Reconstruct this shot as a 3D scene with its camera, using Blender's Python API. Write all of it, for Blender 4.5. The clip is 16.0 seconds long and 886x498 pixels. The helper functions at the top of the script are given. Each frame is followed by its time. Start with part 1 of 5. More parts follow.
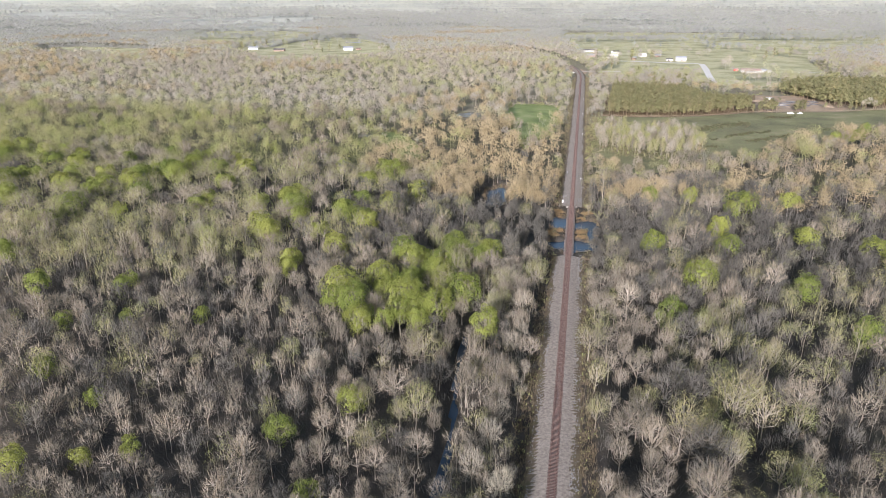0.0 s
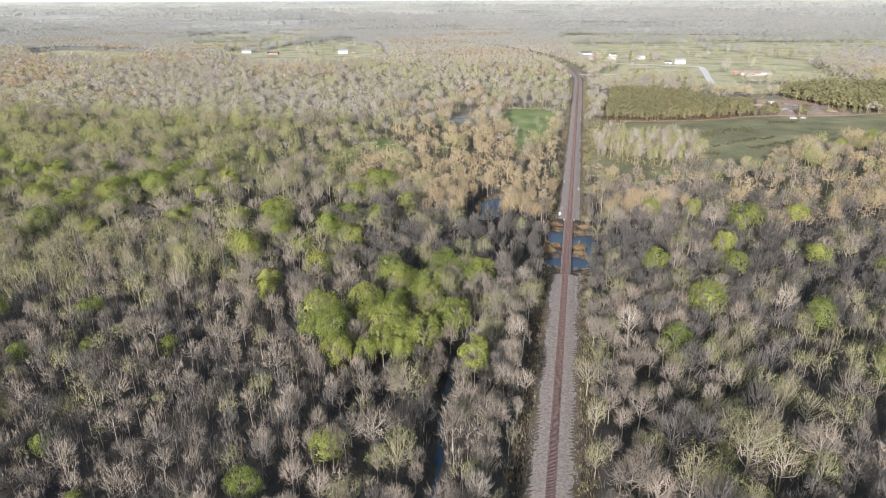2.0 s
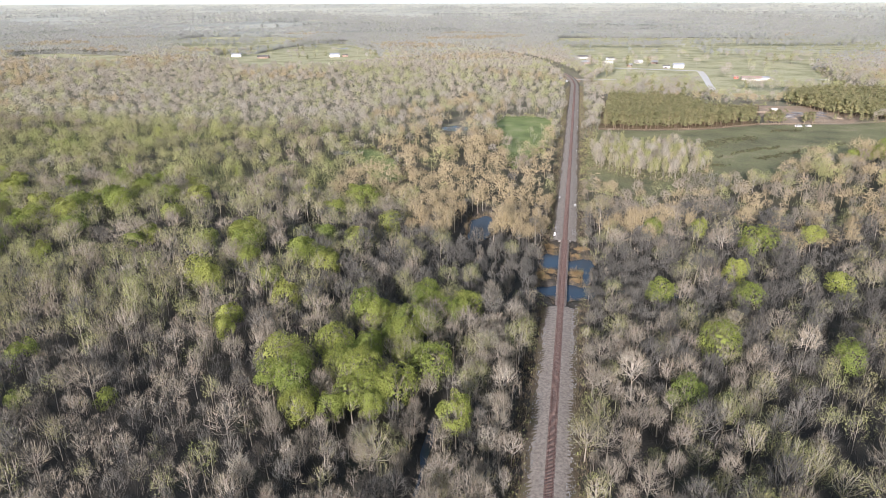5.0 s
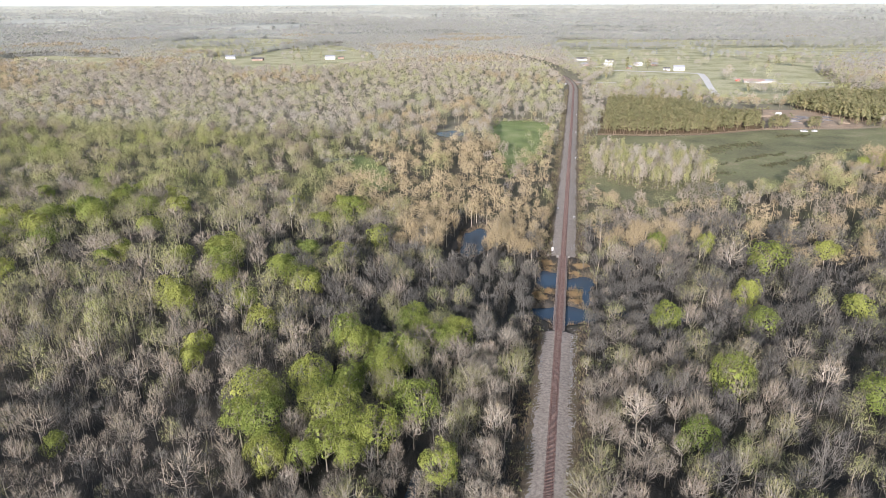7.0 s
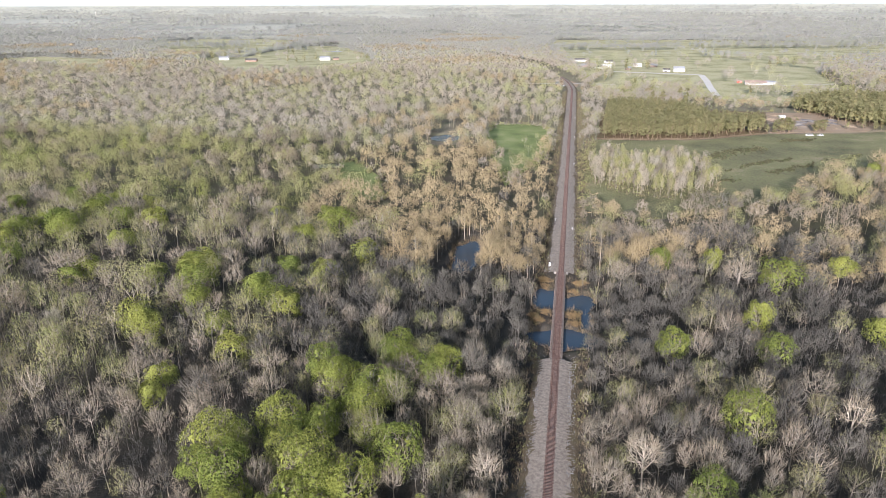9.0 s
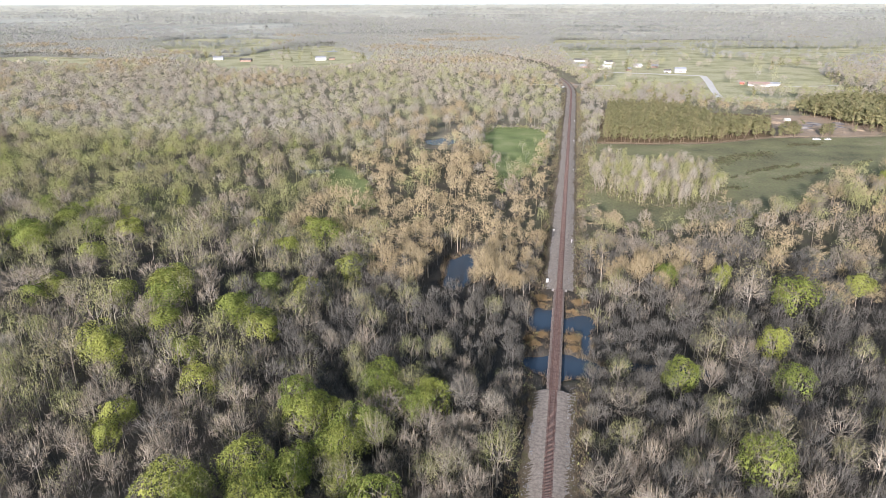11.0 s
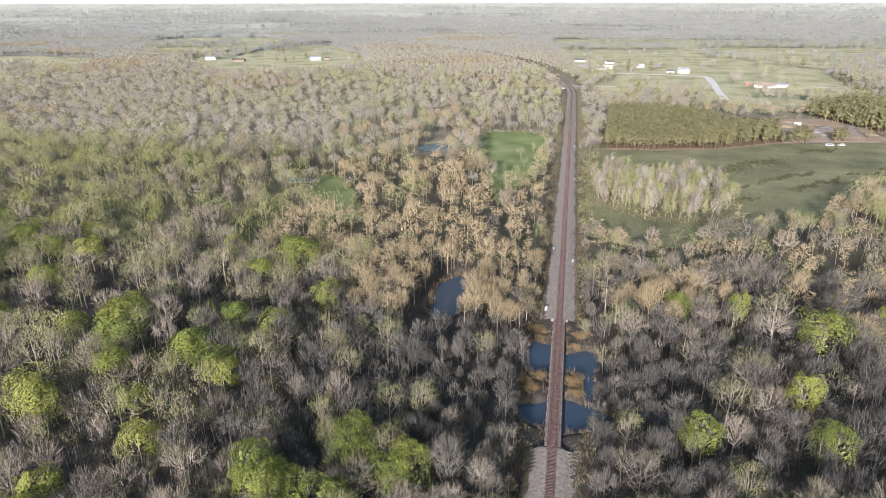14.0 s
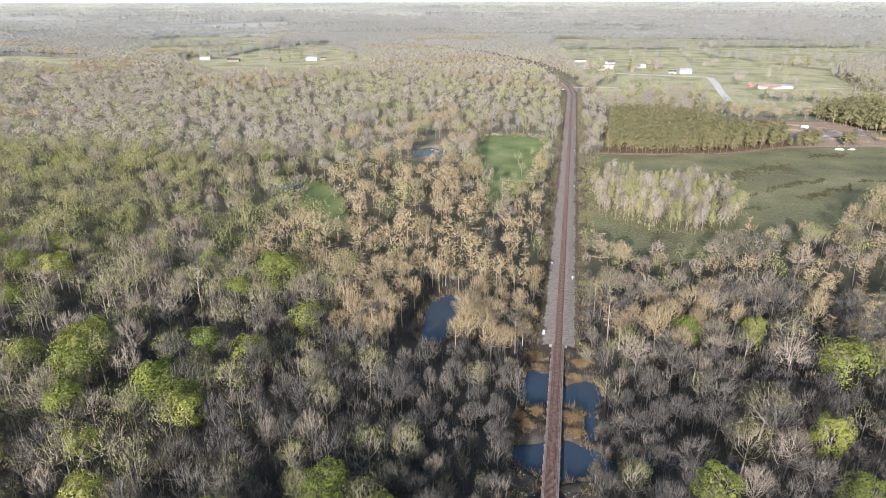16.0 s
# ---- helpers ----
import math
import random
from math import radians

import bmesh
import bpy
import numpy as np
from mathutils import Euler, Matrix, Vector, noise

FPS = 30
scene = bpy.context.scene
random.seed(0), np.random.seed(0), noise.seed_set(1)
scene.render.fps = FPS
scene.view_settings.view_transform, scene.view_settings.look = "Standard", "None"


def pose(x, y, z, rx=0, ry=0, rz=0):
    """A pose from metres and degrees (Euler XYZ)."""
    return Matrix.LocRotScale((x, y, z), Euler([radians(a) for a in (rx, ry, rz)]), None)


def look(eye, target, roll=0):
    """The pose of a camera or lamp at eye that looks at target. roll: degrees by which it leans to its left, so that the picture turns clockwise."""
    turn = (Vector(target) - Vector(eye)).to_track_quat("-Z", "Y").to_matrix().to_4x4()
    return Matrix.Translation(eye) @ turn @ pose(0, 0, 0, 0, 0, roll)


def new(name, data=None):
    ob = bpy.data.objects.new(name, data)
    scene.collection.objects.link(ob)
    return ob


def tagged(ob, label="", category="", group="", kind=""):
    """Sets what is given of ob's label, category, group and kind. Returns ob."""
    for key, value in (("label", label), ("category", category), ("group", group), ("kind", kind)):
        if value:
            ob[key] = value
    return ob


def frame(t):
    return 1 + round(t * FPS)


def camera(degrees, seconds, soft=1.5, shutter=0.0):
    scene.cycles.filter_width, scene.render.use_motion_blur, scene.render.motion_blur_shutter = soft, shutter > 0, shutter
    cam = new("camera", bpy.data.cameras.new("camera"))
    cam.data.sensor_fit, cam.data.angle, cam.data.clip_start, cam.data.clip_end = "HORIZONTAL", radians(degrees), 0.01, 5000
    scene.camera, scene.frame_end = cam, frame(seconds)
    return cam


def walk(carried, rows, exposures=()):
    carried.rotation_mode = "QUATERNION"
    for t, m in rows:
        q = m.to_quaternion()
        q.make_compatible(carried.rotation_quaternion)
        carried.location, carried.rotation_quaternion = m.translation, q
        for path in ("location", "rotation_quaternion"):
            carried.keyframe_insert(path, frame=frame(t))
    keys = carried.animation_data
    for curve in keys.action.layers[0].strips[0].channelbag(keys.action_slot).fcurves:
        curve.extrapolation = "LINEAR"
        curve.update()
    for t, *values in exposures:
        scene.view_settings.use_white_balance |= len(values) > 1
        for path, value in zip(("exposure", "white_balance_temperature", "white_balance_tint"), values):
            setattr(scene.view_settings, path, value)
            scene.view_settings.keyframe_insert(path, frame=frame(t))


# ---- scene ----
cam = camera(67.9, 16.0, soft=0.66)
PATH = [
    (0, (-0.055, 0.345, 118.159), (-0.429, 2.169, 117.428), -0.2),
    (1.5, (0.013, 15.381, 118.335), (-0.358, 17.207, 117.608), -0.3),
    (3.5, (-0.048, 35.674, 118.554), (-0.412, 37.503, 117.831), -0.3),
    (7, (-0.294, 71.93, 118.473), (-0.652, 73.762, 117.757), -0.3),
    (9, (-0.425, 92.752, 118.252), (-0.779, 94.586, 117.536), -0.3),
    (12.5, (-0.807, 128.117, 117.704), (-1.158, 129.95, 116.985), -0.2),
    (14.5, (-1.347, 148.35, 117.398), (-1.698, 150.182, 116.677), -0.2),
    (16, (-1.362, 164.091, 117.339), (-1.713, 165.923, 116.616), -0.2),
]
walk(cam, [(t, look(eye, target, roll)) for t, eye, target, roll in PATH], [(0, 0.84), (16, 0.84)])

# ---------------------------------------------------------------- light
SUN_EL, SUN_FROM = 16.0, (-0.12, -0.993)
world = bpy.data.worlds.new("sky")
scene.world = world
world.use_nodes = True
wn = world.node_tree.nodes
sky = wn.new("ShaderNodeTexSky")
sky.sky_type, sky.sun_disc = "NISHITA", False
sky.sun_elevation = radians(SUN_EL)
sky.sun_rotation = math.atan2(SUN_FROM[0], SUN_FROM[1])
sky.air_density, sky.dust_density, sky.ozone_density = 1.0, 1.6, 1.3
wn["Background"].inputs["Strength"].default_value = 0.115
world.node_tree.links.new(sky.outputs["Color"], wn["Background"].inputs["Color"])
sun = new("sun", bpy.data.lights.new("sun", "SUN"))
sun.data.energy, sun.data.angle, sun.data.color = 5.0, radians(0.6), (0.978, 0.928, 0.995)
sun.matrix_world = look((SUN_FROM[0] * 500, SUN_FROM[1] * 500, 500 * math.tan(radians(SUN_EL))), (0, 0, 0))


# ---------------------------------------------------------------- materials
def nodes_of(name):
    m = bpy.data.materials.new(name)
    m.use_nodes = True
    return m, m.node_tree.nodes, m.node_tree.links


def ramp(n, stops):
    r = n.new("ShaderNodeValToRGB")
    e = r.color_ramp.elements
    while len(e) < len(stops):
        e.new(0.5)
    for k, (p, c) in zip(e, stops):
        k.position, k.color = p, (*c, 1)
    return r


def surface(name, colours, size, rough=0.85, metal=0.0, bump=0.3, fine=8.0, contrast=0.5):
    """A matt surface: patches about `size` metres wide between the colours, with finer grain and relief on top."""
    m, n, l = nodes_of(name)
    p = n["Principled BSDF"]
    geo = n.new("ShaderNodeNewGeometry")
    big, small = n.new("ShaderNodeTexNoise"), n.new("ShaderNodeTexNoise")
    big.inputs["Scale"].default_value, big.inputs["Detail"].default_value = 1.0 / size, 6.0
    small.inputs["Scale"].default_value, small.inputs["Detail"].default_value = fine / size, 4.0
    mix = n.new("ShaderNodeMath")
    mix.operation = "MULTIPLY_ADD"
    mix.inputs[1].default_value, mix.inputs[2].default_value = contrast, 0.0
    add = n.new("ShaderNodeMath")
    l.new(geo.outputs["Position"], big.inputs["Vector"])
    l.new(geo.outputs["Position"], small.inputs["Vector"])
    l.new(small.outputs["Fac"], mix.inputs[0])
    half = n.new("ShaderNodeMath")
    half.operation = "MULTIPLY_ADD"
    half.inputs[1].default_value, half.inputs[2].default_value = 1.6, -0.3 - contrast * 0.5
    l.new(big.outputs["Fac"], half.inputs[0])
    l.new(mix.outputs[0], add.inputs[0])
    l.new(half.outputs[0], add.inputs[1])
    k = len(colours) - 1
    r = ramp(n, [(i / k * 0.7 + 0.15, c) for i, c in enumerate(colours)])
    l.new(add.outputs[0], r.inputs["Fac"])
    l.new(r.outputs["Color"], p.inputs["Base Color"])
    p.inputs["Roughness"].default_value, p.inputs["Metallic"].default_value = rough, metal
    p.inputs["Specular IOR Level"].default_value = 0.5 if rough < 0.65 else 0.08
    if bump:
        b = n.new("ShaderNodeBump")
        b.inputs["Strength"].default_value, b.inputs["Distance"].default_value = bump, size / fine
        l.new(small.outputs["Fac"], b.inputs["Height"])
        l.new(b.outputs["Normal"], p.inputs["Normal"])
    return m


def plant(name, colours, through_light=0.0, rough=0.8, tangle=1.7, depth=0.28, fuzz=0.0):
    """Bark, twigs or leaves: each plant takes its own shade between the colours."""
    m, n, l = nodes_of(name)
    p = n["Principled BSDF"]
    att, info = n.new("ShaderNodeAttribute"), n.new("ShaderNodeObjectInfo")
    att.attribute_name = "tint"
    add, fr = n.new("ShaderNodeMath"), n.new("ShaderNodeMath")
    fr.operation = "FRACT"
    l.new(att.outputs["Fac"], add.inputs[0])
    l.new(info.outputs["Random"], add.inputs[1])
    l.new(add.outputs[0], fr.inputs[0])
    isl = n.new("ShaderNodeNewGeometry")
    jit = n.new("ShaderNodeMath")
    jit.operation = "MULTIPLY_ADD"
    jit.inputs[1].default_value = 0.08
    l.new(isl.outputs["Random Per Island"], jit.inputs[0])
    sc = n.new("ShaderNodeMath")
    sc.operation = "MULTIPLY"
    sc.inputs[1].default_value = 0.92
    l.new(fr.outputs[0], sc.inputs[0])
    l.new(sc.outputs[0], jit.inputs[2])
    k = max(len(colours) - 1, 1)
    r = ramp(n, [(i / k, c) for i, c in enumerate(colours)])
    l.new(jit.outputs[0], r.inputs["Fac"])
    # fine tangle of tips and gaps
    grain, thick, tone = n.new("ShaderNodeTexNoise"), n.new("ShaderNodeMapRange"), n.new("ShaderNodeMix")
    grain.inputs["Scale"].default_value, grain.inputs["Detail"].default_value, grain.inputs["Roughness"].default_value = tangle, 3.0, 0.65
    thick.inputs["From Min"].default_value, thick.inputs["From Max"].default_value = 0.36, 0.64
    thick.inputs["To Min"].default_value, thick.inputs["To Max"].default_value = 1 - depth, 1 + 0.7 * depth
    tone.data_type, tone.blend_type = "RGBA", "MULTIPLY"
    tone.inputs["Factor"].default_value = 1.0
    l.new(isl.outputs["Position"], grain.inputs["Vector"])
    l.new(grain.outputs["Fac"], thick.inputs["Value"])
    l.new(r.outputs["Color"], tone.inputs["A"])
    l.new(thick.outputs["Result"], tone.inputs["B"])
    l.new(tone.outputs["Result"], p.inputs["Base Color"])
    p.inputs["Roughness"].default_value = rough
    p.inputs["Specular IOR Level"].default_value = 0.1
    # crowns too far off to show single twigs scatter the light as one soft mass
    lean = n.new("ShaderNodeMix")
    lean.data_type = "VECTOR"
    lean.inputs["Factor"].default_value, lean.inputs[5].default_value = fuzz, (0.0, -0.35, 0.94)
    l.new(isl.outputs["Normal"], lean.inputs[4])
    if fuzz:
        l.new(lean.outputs[1], p.inputs["Normal"])
    if through_light:
        t, mx = n.new("ShaderNodeBsdfTranslucent"), n.new("ShaderNodeMixShader")
        mx.inputs["Fac"].default_value = through_light
        l.new(tone.outputs["Result"], t.inputs["Color"])
        l.new(p.outputs[0], mx.inputs[1])
        l.new(t.outputs[0], mx.inputs[2])
        l.new(mx.outputs[0], n["Material Output"].inputs["Surface"])
    return m


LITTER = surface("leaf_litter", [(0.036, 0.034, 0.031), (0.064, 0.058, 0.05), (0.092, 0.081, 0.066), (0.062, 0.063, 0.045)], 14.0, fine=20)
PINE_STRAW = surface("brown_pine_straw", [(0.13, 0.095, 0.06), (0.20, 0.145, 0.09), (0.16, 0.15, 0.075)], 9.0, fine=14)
# Far land: haze is put into its pale base colours.
PASTURE = surface("hazy_far_land", [(0.40, 0.405, 0.36), (0.46, 0.465, 0.41), (0.54, 0.535, 0.45), (0.43, 0.435, 0.385)], 300.0, bump=0)
WOOD_FLOOR = surface("pale_woodland_floor", [(0.16, 0.14, 0.105), (0.22, 0.195, 0.145), (0.24, 0.225, 0.145), (0.195, 0.175, 0.135)], 30.0, fine=18)
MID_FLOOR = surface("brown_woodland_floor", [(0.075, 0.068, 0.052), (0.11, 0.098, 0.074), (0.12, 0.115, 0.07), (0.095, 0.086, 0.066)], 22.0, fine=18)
GRASS = surface("pasture_grass", [(0.26, 0.26, 0.14), (0.38, 0.365, 0.205), (0.52, 0.48, 0.31), (0.40, 0.39, 0.215)], 42.0, fine=14, bump=0.3, contrast=1.1)
LUSH = surface("clearing_grass", [(0.15, 0.185, 0.075), (0.21, 0.255, 0.10), (0.29, 0.31, 0.15)], 22.0, fine=20, bump=0.3, contrast=0.8)
ROUGH_GRASS = surface("weedy_field_grass", [(0.115, 0.118, 0.068), (0.19, 0.182, 0.105), (0.215, 0.222, 0.112), (0.31, 0.27, 0.17)], 34.0, fine=24, bump=0.5, contrast=1.1)
BALLAST = surface("crushed_stone_ballast", [(0.205, 0.175, 0.147), (0.295, 0.254, 0.213), (0.385, 0.335, 0.283)], 0.9, fine=4, bump=0.5, contrast=0.9)
VERGE = surface("dry_verge_soil", [(0.09, 0.073, 0.05), (0.16, 0.127, 0.088), (0.135, 0.122, 0.066)], 5.0, fine=10, bump=0.6)
SLEEPER = surface("rust_stained_timber", [(0.10, 0.066, 0.057), (0.15, 0.102, 0.088), (0.20, 0.145, 0.125)], 1.3, fine=9, rough=0.9)
RUST = surface("rusted_rail_steel", [(0.16, 0.085, 0.065), (0.25, 0.15, 0.12)], 0.8, rough=0.6, metal=0.3, bump=0.1)
TIMBER = surface("weathered_bridge_timber", [(0.16, 0.12, 0.10), (0.26, 0.21, 0.18), (0.32, 0.27, 0.23)], 1.2, fine=9)
DIRT = surface("bare_dirt", [(0.26, 0.195, 0.14), (0.38, 0.29, 0.205), (0.30, 0.25, 0.20)], 14.0, fine=16)
RUBBLE = surface("grey_rubble", [(0.10, 0.09, 0.085), (0.22, 0.20, 0.19), (0.36, 0.33, 0.30)], 5.0, fine=8, bump=0.8)
STONE = surface("pale_riprap_stone", [(0.17, 0.165, 0.16), (0.31, 0.305, 0.295)], 1.5, bump=0.3)
GRAVEL = surface("pale_gravel_road", [(0.60, 0.57, 0.52), (0.70, 0.67, 0.62)], 10.0, fine=12)
WHITE = surface("white_painted_siding", [(0.56, 0.56, 0.545), (0.68, 0.68, 0.66)], 3.0, rough=0.5, bump=0.1)
METAL_ROOF = surface("grey_metal_roof", [(0.24, 0.25, 0.265), (0.34, 0.35, 0.36)], 4.0, rough=0.45, bump=0.1)
RED_ROOF = surface("faded_red_roof", [(0.30, 0.215, 0.185), (0.39, 0.295, 0.255)], 4.0, bump=0.2)
DARK_ROOF = surface("dark_shingle_roof", [(0.10, 0.095, 0.09), (0.17, 0.16, 0.15)], 3.0, bump=0.3)
RED_PAINT = surface("red_painted_boards", [(0.36, 0.07, 0.05), (0.45, 0.12, 0.08)], 2.0, bump=0.1)
BRICK = surface("brown_brick_wall", [(0.25, 0.17, 0.13), (0.33, 0.23, 0.18)], 2.0, bump=0.2)
GLASS_DARK = surface("dark_window_glass", [(0.02, 0.025, 0.03), (0.04, 0.045, 0.05)], 2.0, rough=0.08, bump=0)
RUBBER = surface("black_rubber", [(0.02, 0.02, 0.02), (0.04, 0.04, 0.04)], 1.0, bump=0)
POLE = surface("grey_weathered_pole", [(0.20, 0.17, 0.14), (0.30, 0.26, 0.22)], 1.0)
FENCE = surface("weathered_fence_boards", [(0.19, 0.15, 0.11), (0.27, 0.21, 0.155)], 2.0)

WATER, _n, _l = nodes_of("still_dark_water")
_p = _n["Principled BSDF"]
_p.inputs["Base Color"].default_value, _p.inputs["Roughness"].default_value = (0.042, 0.064, 0.092, 1), 0.05
_p.inputs["IOR"].default_value = 1.33
_w, _b, _g = _n.new("ShaderNodeTexNoise"), _n.new("ShaderNodeBump"), _n.new("ShaderNodeNewGeometry")
_w.inputs["Scale"].default_value, _w.inputs["Detail"].default_value = 1.2, 3.0
_b.inputs["Strength"].default_value, _b.inputs["Distance"].default_value = 0.06, 0.15
_l.new(_g.outputs["Position"], _w.inputs["Vector"])
_l.new(_w.outputs["Fac"], _b.inputs["Height"])
_l.new(_b.outputs["Normal"], _p.inputs["Normal"])

BARK = plant("grey_bark", [(0.20, 0.178, 0.148), (0.295, 0.262, 0.215), (0.42, 0.375, 0.312)])
TWIG = plant("bare_twigs", [(0.150, 0.133, 0.105), (0.195, 0.172, 0.136), (0.255, 0.221, 0.171), (0.222, 0.185, 0.14), (0.295, 0.258, 0.199)], 0.06)
# Grey swamp bark, darkened further to put in the low trees' shade.
SWAMP = plant("shade_darkened_swamp_twigs", [(0.092, 0.088, 0.078), (0.124, 0.117, 0.102), (0.162, 0.15, 0.128)])
OLIVE = plant("olive_budding_twigs", [(0.27, 0.24, 0.15), (0.25, 0.245, 0.12), (0.29, 0.28, 0.14), (0.31, 0.27, 0.175)], 0.2)
PALE = plant("pale_tan_twigs", [(0.36, 0.325, 0.268), (0.39, 0.352, 0.29), (0.41, 0.362, 0.29), (0.42, 0.39, 0.312)], 0.38)
BUDS = plant("budding_leaf_tips", [(0.295, 0.28, 0.14), (0.335, 0.335, 0.148), (0.275, 0.30, 0.112), (0.37, 0.335, 0.18)], 0.26, fuzz=0.3)
LEAF = plant("fresh_green_leaves", [(0.165, 0.208, 0.056), (0.225, 0.258, 0.068), (0.30, 0.315, 0.09)], 0.28, depth=0.36)
RUSSET = plant("tan_cypress_twigs", [(0.295, 0.236, 0.145), (0.345, 0.279, 0.171), (0.395, 0.321, 0.198), (0.32, 0.265, 0.167)], 0.22, fuzz=0.35)
NEEDLE = plant("pine_needles", [(0.205, 0.202, 0.104), (0.24, 0.236, 0.12), (0.295, 0.268, 0.146)], 0.34, fuzz=0.25)
PINE_BARK = plant("pine_bark", [(0.17, 0.125, 0.09), (0.24, 0.18, 0.13)])
SCRUB = plant("dry_scrub_stems", [(0.10, 0.08, 0.055), (0.16, 0.125, 0.085), (0.21, 0.165, 0.11), (0.13, 0.125, 0.06)])
STRAW = plant("dry_straw_grass", [(0.225, 0.155, 0.08), (0.31, 0.225, 0.122), (0.18, 0.128, 0.07)])
BRIAR = plant("dark_green_brown_weeds", [(0.07, 0.075, 0.04), (0.10, 0.09, 0.055), (0.085, 0.10, 0.045)])


# ---------------------------------------------------------------- mesh helpers
def mesh_of(name, verts, tris, mats, index=None, tint=None):
    """A mesh from arrays of corners and triangles."""
    verts, tris = np.asarray(verts, np.float32).reshape(-1, 3), np.asarray(tris, np.int32).reshape(-1, 3)
    me = bpy.data.meshes.new(name)
    me.vertices.add(len(verts))
    me.vertices.foreach_set("co", verts.ravel())
    me.loops.add(tris.size)
    me.loops.foreach_set("vertex_index", tris.ravel())
    me.polygons.add(len(tris))
    me.polygons.foreach_set("loop_start", np.arange(0, tris.size, 3, dtype=np.int32))
    for m in mats:
        me.materials.append(m)
    if index is not None:
        me.polygons.foreach_set("material_index", np.asarray(index, np.int32))
    if tint is not None:
        a = me.attributes.new("tint", "FLOAT", "POINT")
        a.data.foreach_set("value", np.asarray(tint, np.float32))
    me.update(calc_edges=True)
    return me


def bm_mesh(name, bm, mats):
    me = bpy.data.meshes.new(name)
    bm.to_mesh(me)
    bm.free()
    for m in (mats if isinstance(mats, (list, tuple)) else [mats]):
        me.materials.append(m)
    return me


def part(name, bm, material, parent, label=""):
    ob = new(name, bm_mesh(name, bm, material) if isinstance(bm, bmesh.types.BMesh) else bm)
    ob.parent = parent
    return tagged(ob, label)


def empty(name, m=None):
    ob = new(name)
    ob.empty_display_size = 0.5
    if m is not None:
        ob.matrix_world = m
    return ob


def box(bm, x0, y0, z0, x1, y1, z1, bevel=0.0):
    r = bmesh.ops.create_cube(bm, size=1.0, matrix=Matrix.Translation(((x0 + x1) / 2, (y0 + y1) / 2, (z0 + z1) / 2)) @ Matrix.Diagonal((x1 - x0, y1 - y0, z1 - z0, 1)))
    if bevel:
        bmesh.ops.bevel(bm, geom=list({e for v in r["verts"] for e in v.link_edges}), offset=bevel, segments=1, affect="EDGES")
    return bm


def rod(bm, p, q, r0, r1, sides=8):
    p, q = Vector(p), Vector(q)
    d = q - p
    m = Matrix.Translation((p + q) / 2) @ d.to_track_quat("Z", "Y").to_matrix().to_4x4()
    bmesh.ops.create_cone(bm, cap_ends=True, segments=sides, radius1=r0, radius2=r1, depth=d.length, matrix=m)
    return bm


def bm_new():
    return bmesh.new()


def smooth(a, b, x):
    t = np.clip((x - a) / (b - a), 0, 1)
    return t * t * (3 - 2 * t)


# ---------------------------------------------------------------- the lie of the land
RAIL_Z, FAR, RIM, EDGE = 1.5, 2200.0, 4600.0, 10500.0
BRIDGE_0, BRIDGE_1 = 296.0, 373.0


def rail_x(y):
    return -0.00065 * np.maximum(np.asarray(y, float) - 985.0, 0) ** 2


def far_place(x, y):
    """Land past FAR is drawn in: nearer, smaller and rising, to a horizon at eye height."""
    d = np.hypot(x, y - 80.0)
    dd = np.where(d > FAR, FAR + (RIM - FAR) * (1 - FAR / np.maximum(d, FAR)), d)
    k = np.where(d > FAR, dd / np.maximum(d, 1.0), 1.0)
    return x * k, 80.0 + (y - 80.0) * k, 118.0 * (1 - k), k


def wobble(x, y, s):
    return np.sin(x / s + 1.7 * np.sin(y / s * 0.7)) * np.sin(y / s * 0.83 + 0.6 + 1.3 * np.sin(x / s * 0.57))


def ellipse(x, y, cx, cy, rx, ry):
    w = 1 + 0.18 * wobble(x, y, 5.0)
    return np.hypot((x - cx) / rx, (y - cy) / ry) * w


def creek_x(y):
    """The middle of the ditch that runs beside the line."""
    return -28.3 - 0.085 * (y - 130.0) + 0.7 * np.sin(y / 11.0)


def ground_z(x, y):
    """Height of the ground: flat bottomland with a slough under the bridge, ponds and a ditch."""
    z = 0.12 * wobble(x, y, 9.0)
    slough = np.minimum.reduce([ellipse(x, y, 4.0, 313.8, 15.0, 8.2), ellipse(x, y, 8.4, 345, 7.2, 9.5), ellipse(x, y, -6.6, 347, 5.2, 12), ellipse(x, y, 10.6, 331, 2.4, 11), ellipse(x, y, 36, 318.5, 19, 3.4)])
    z = z - 3.0 * (1 - smooth(0.75, 1.12, slough))
    z = np.where(np.abs(x) < 4, np.minimum(z, -1.0 + 2.0 * smooth(30, 42, np.abs(y - 334))), z)
    isle = np.minimum(ellipse(x, y, 4.9, 329.5, 3.8, 6.4), ellipse(x, y, -6.8, 329.0, 6.0, 6.0))
    z = z + (np.maximum(z, -0.7) - z) * (1 - smooth(0.6, 1.15, isle))
    for cx, cy, rx, ry in ((-46, 390, 8, 22), (-108, 674, 16, 16), (-178, 556, 12, 8)):
        z = z - 2.6 * (1 - smooth(0.6, 1.2, ellipse(x, y, cx, cy, rx, ry)))
    creek = np.abs(x - creek_x(y))
    z = z - 2.2 * (1 - smooth(0.9, 2.8, creek)) * smooth(60, 100, y) * (1 - smooth(205, 240, y))
    return z * (np.hypot(x, y) < 2000)


def axis(*runs):
    out = []
    for a, b, step in runs:
        out += list(np.arange(a, b, step))
    return np.array(out + [runs[-1][1]])


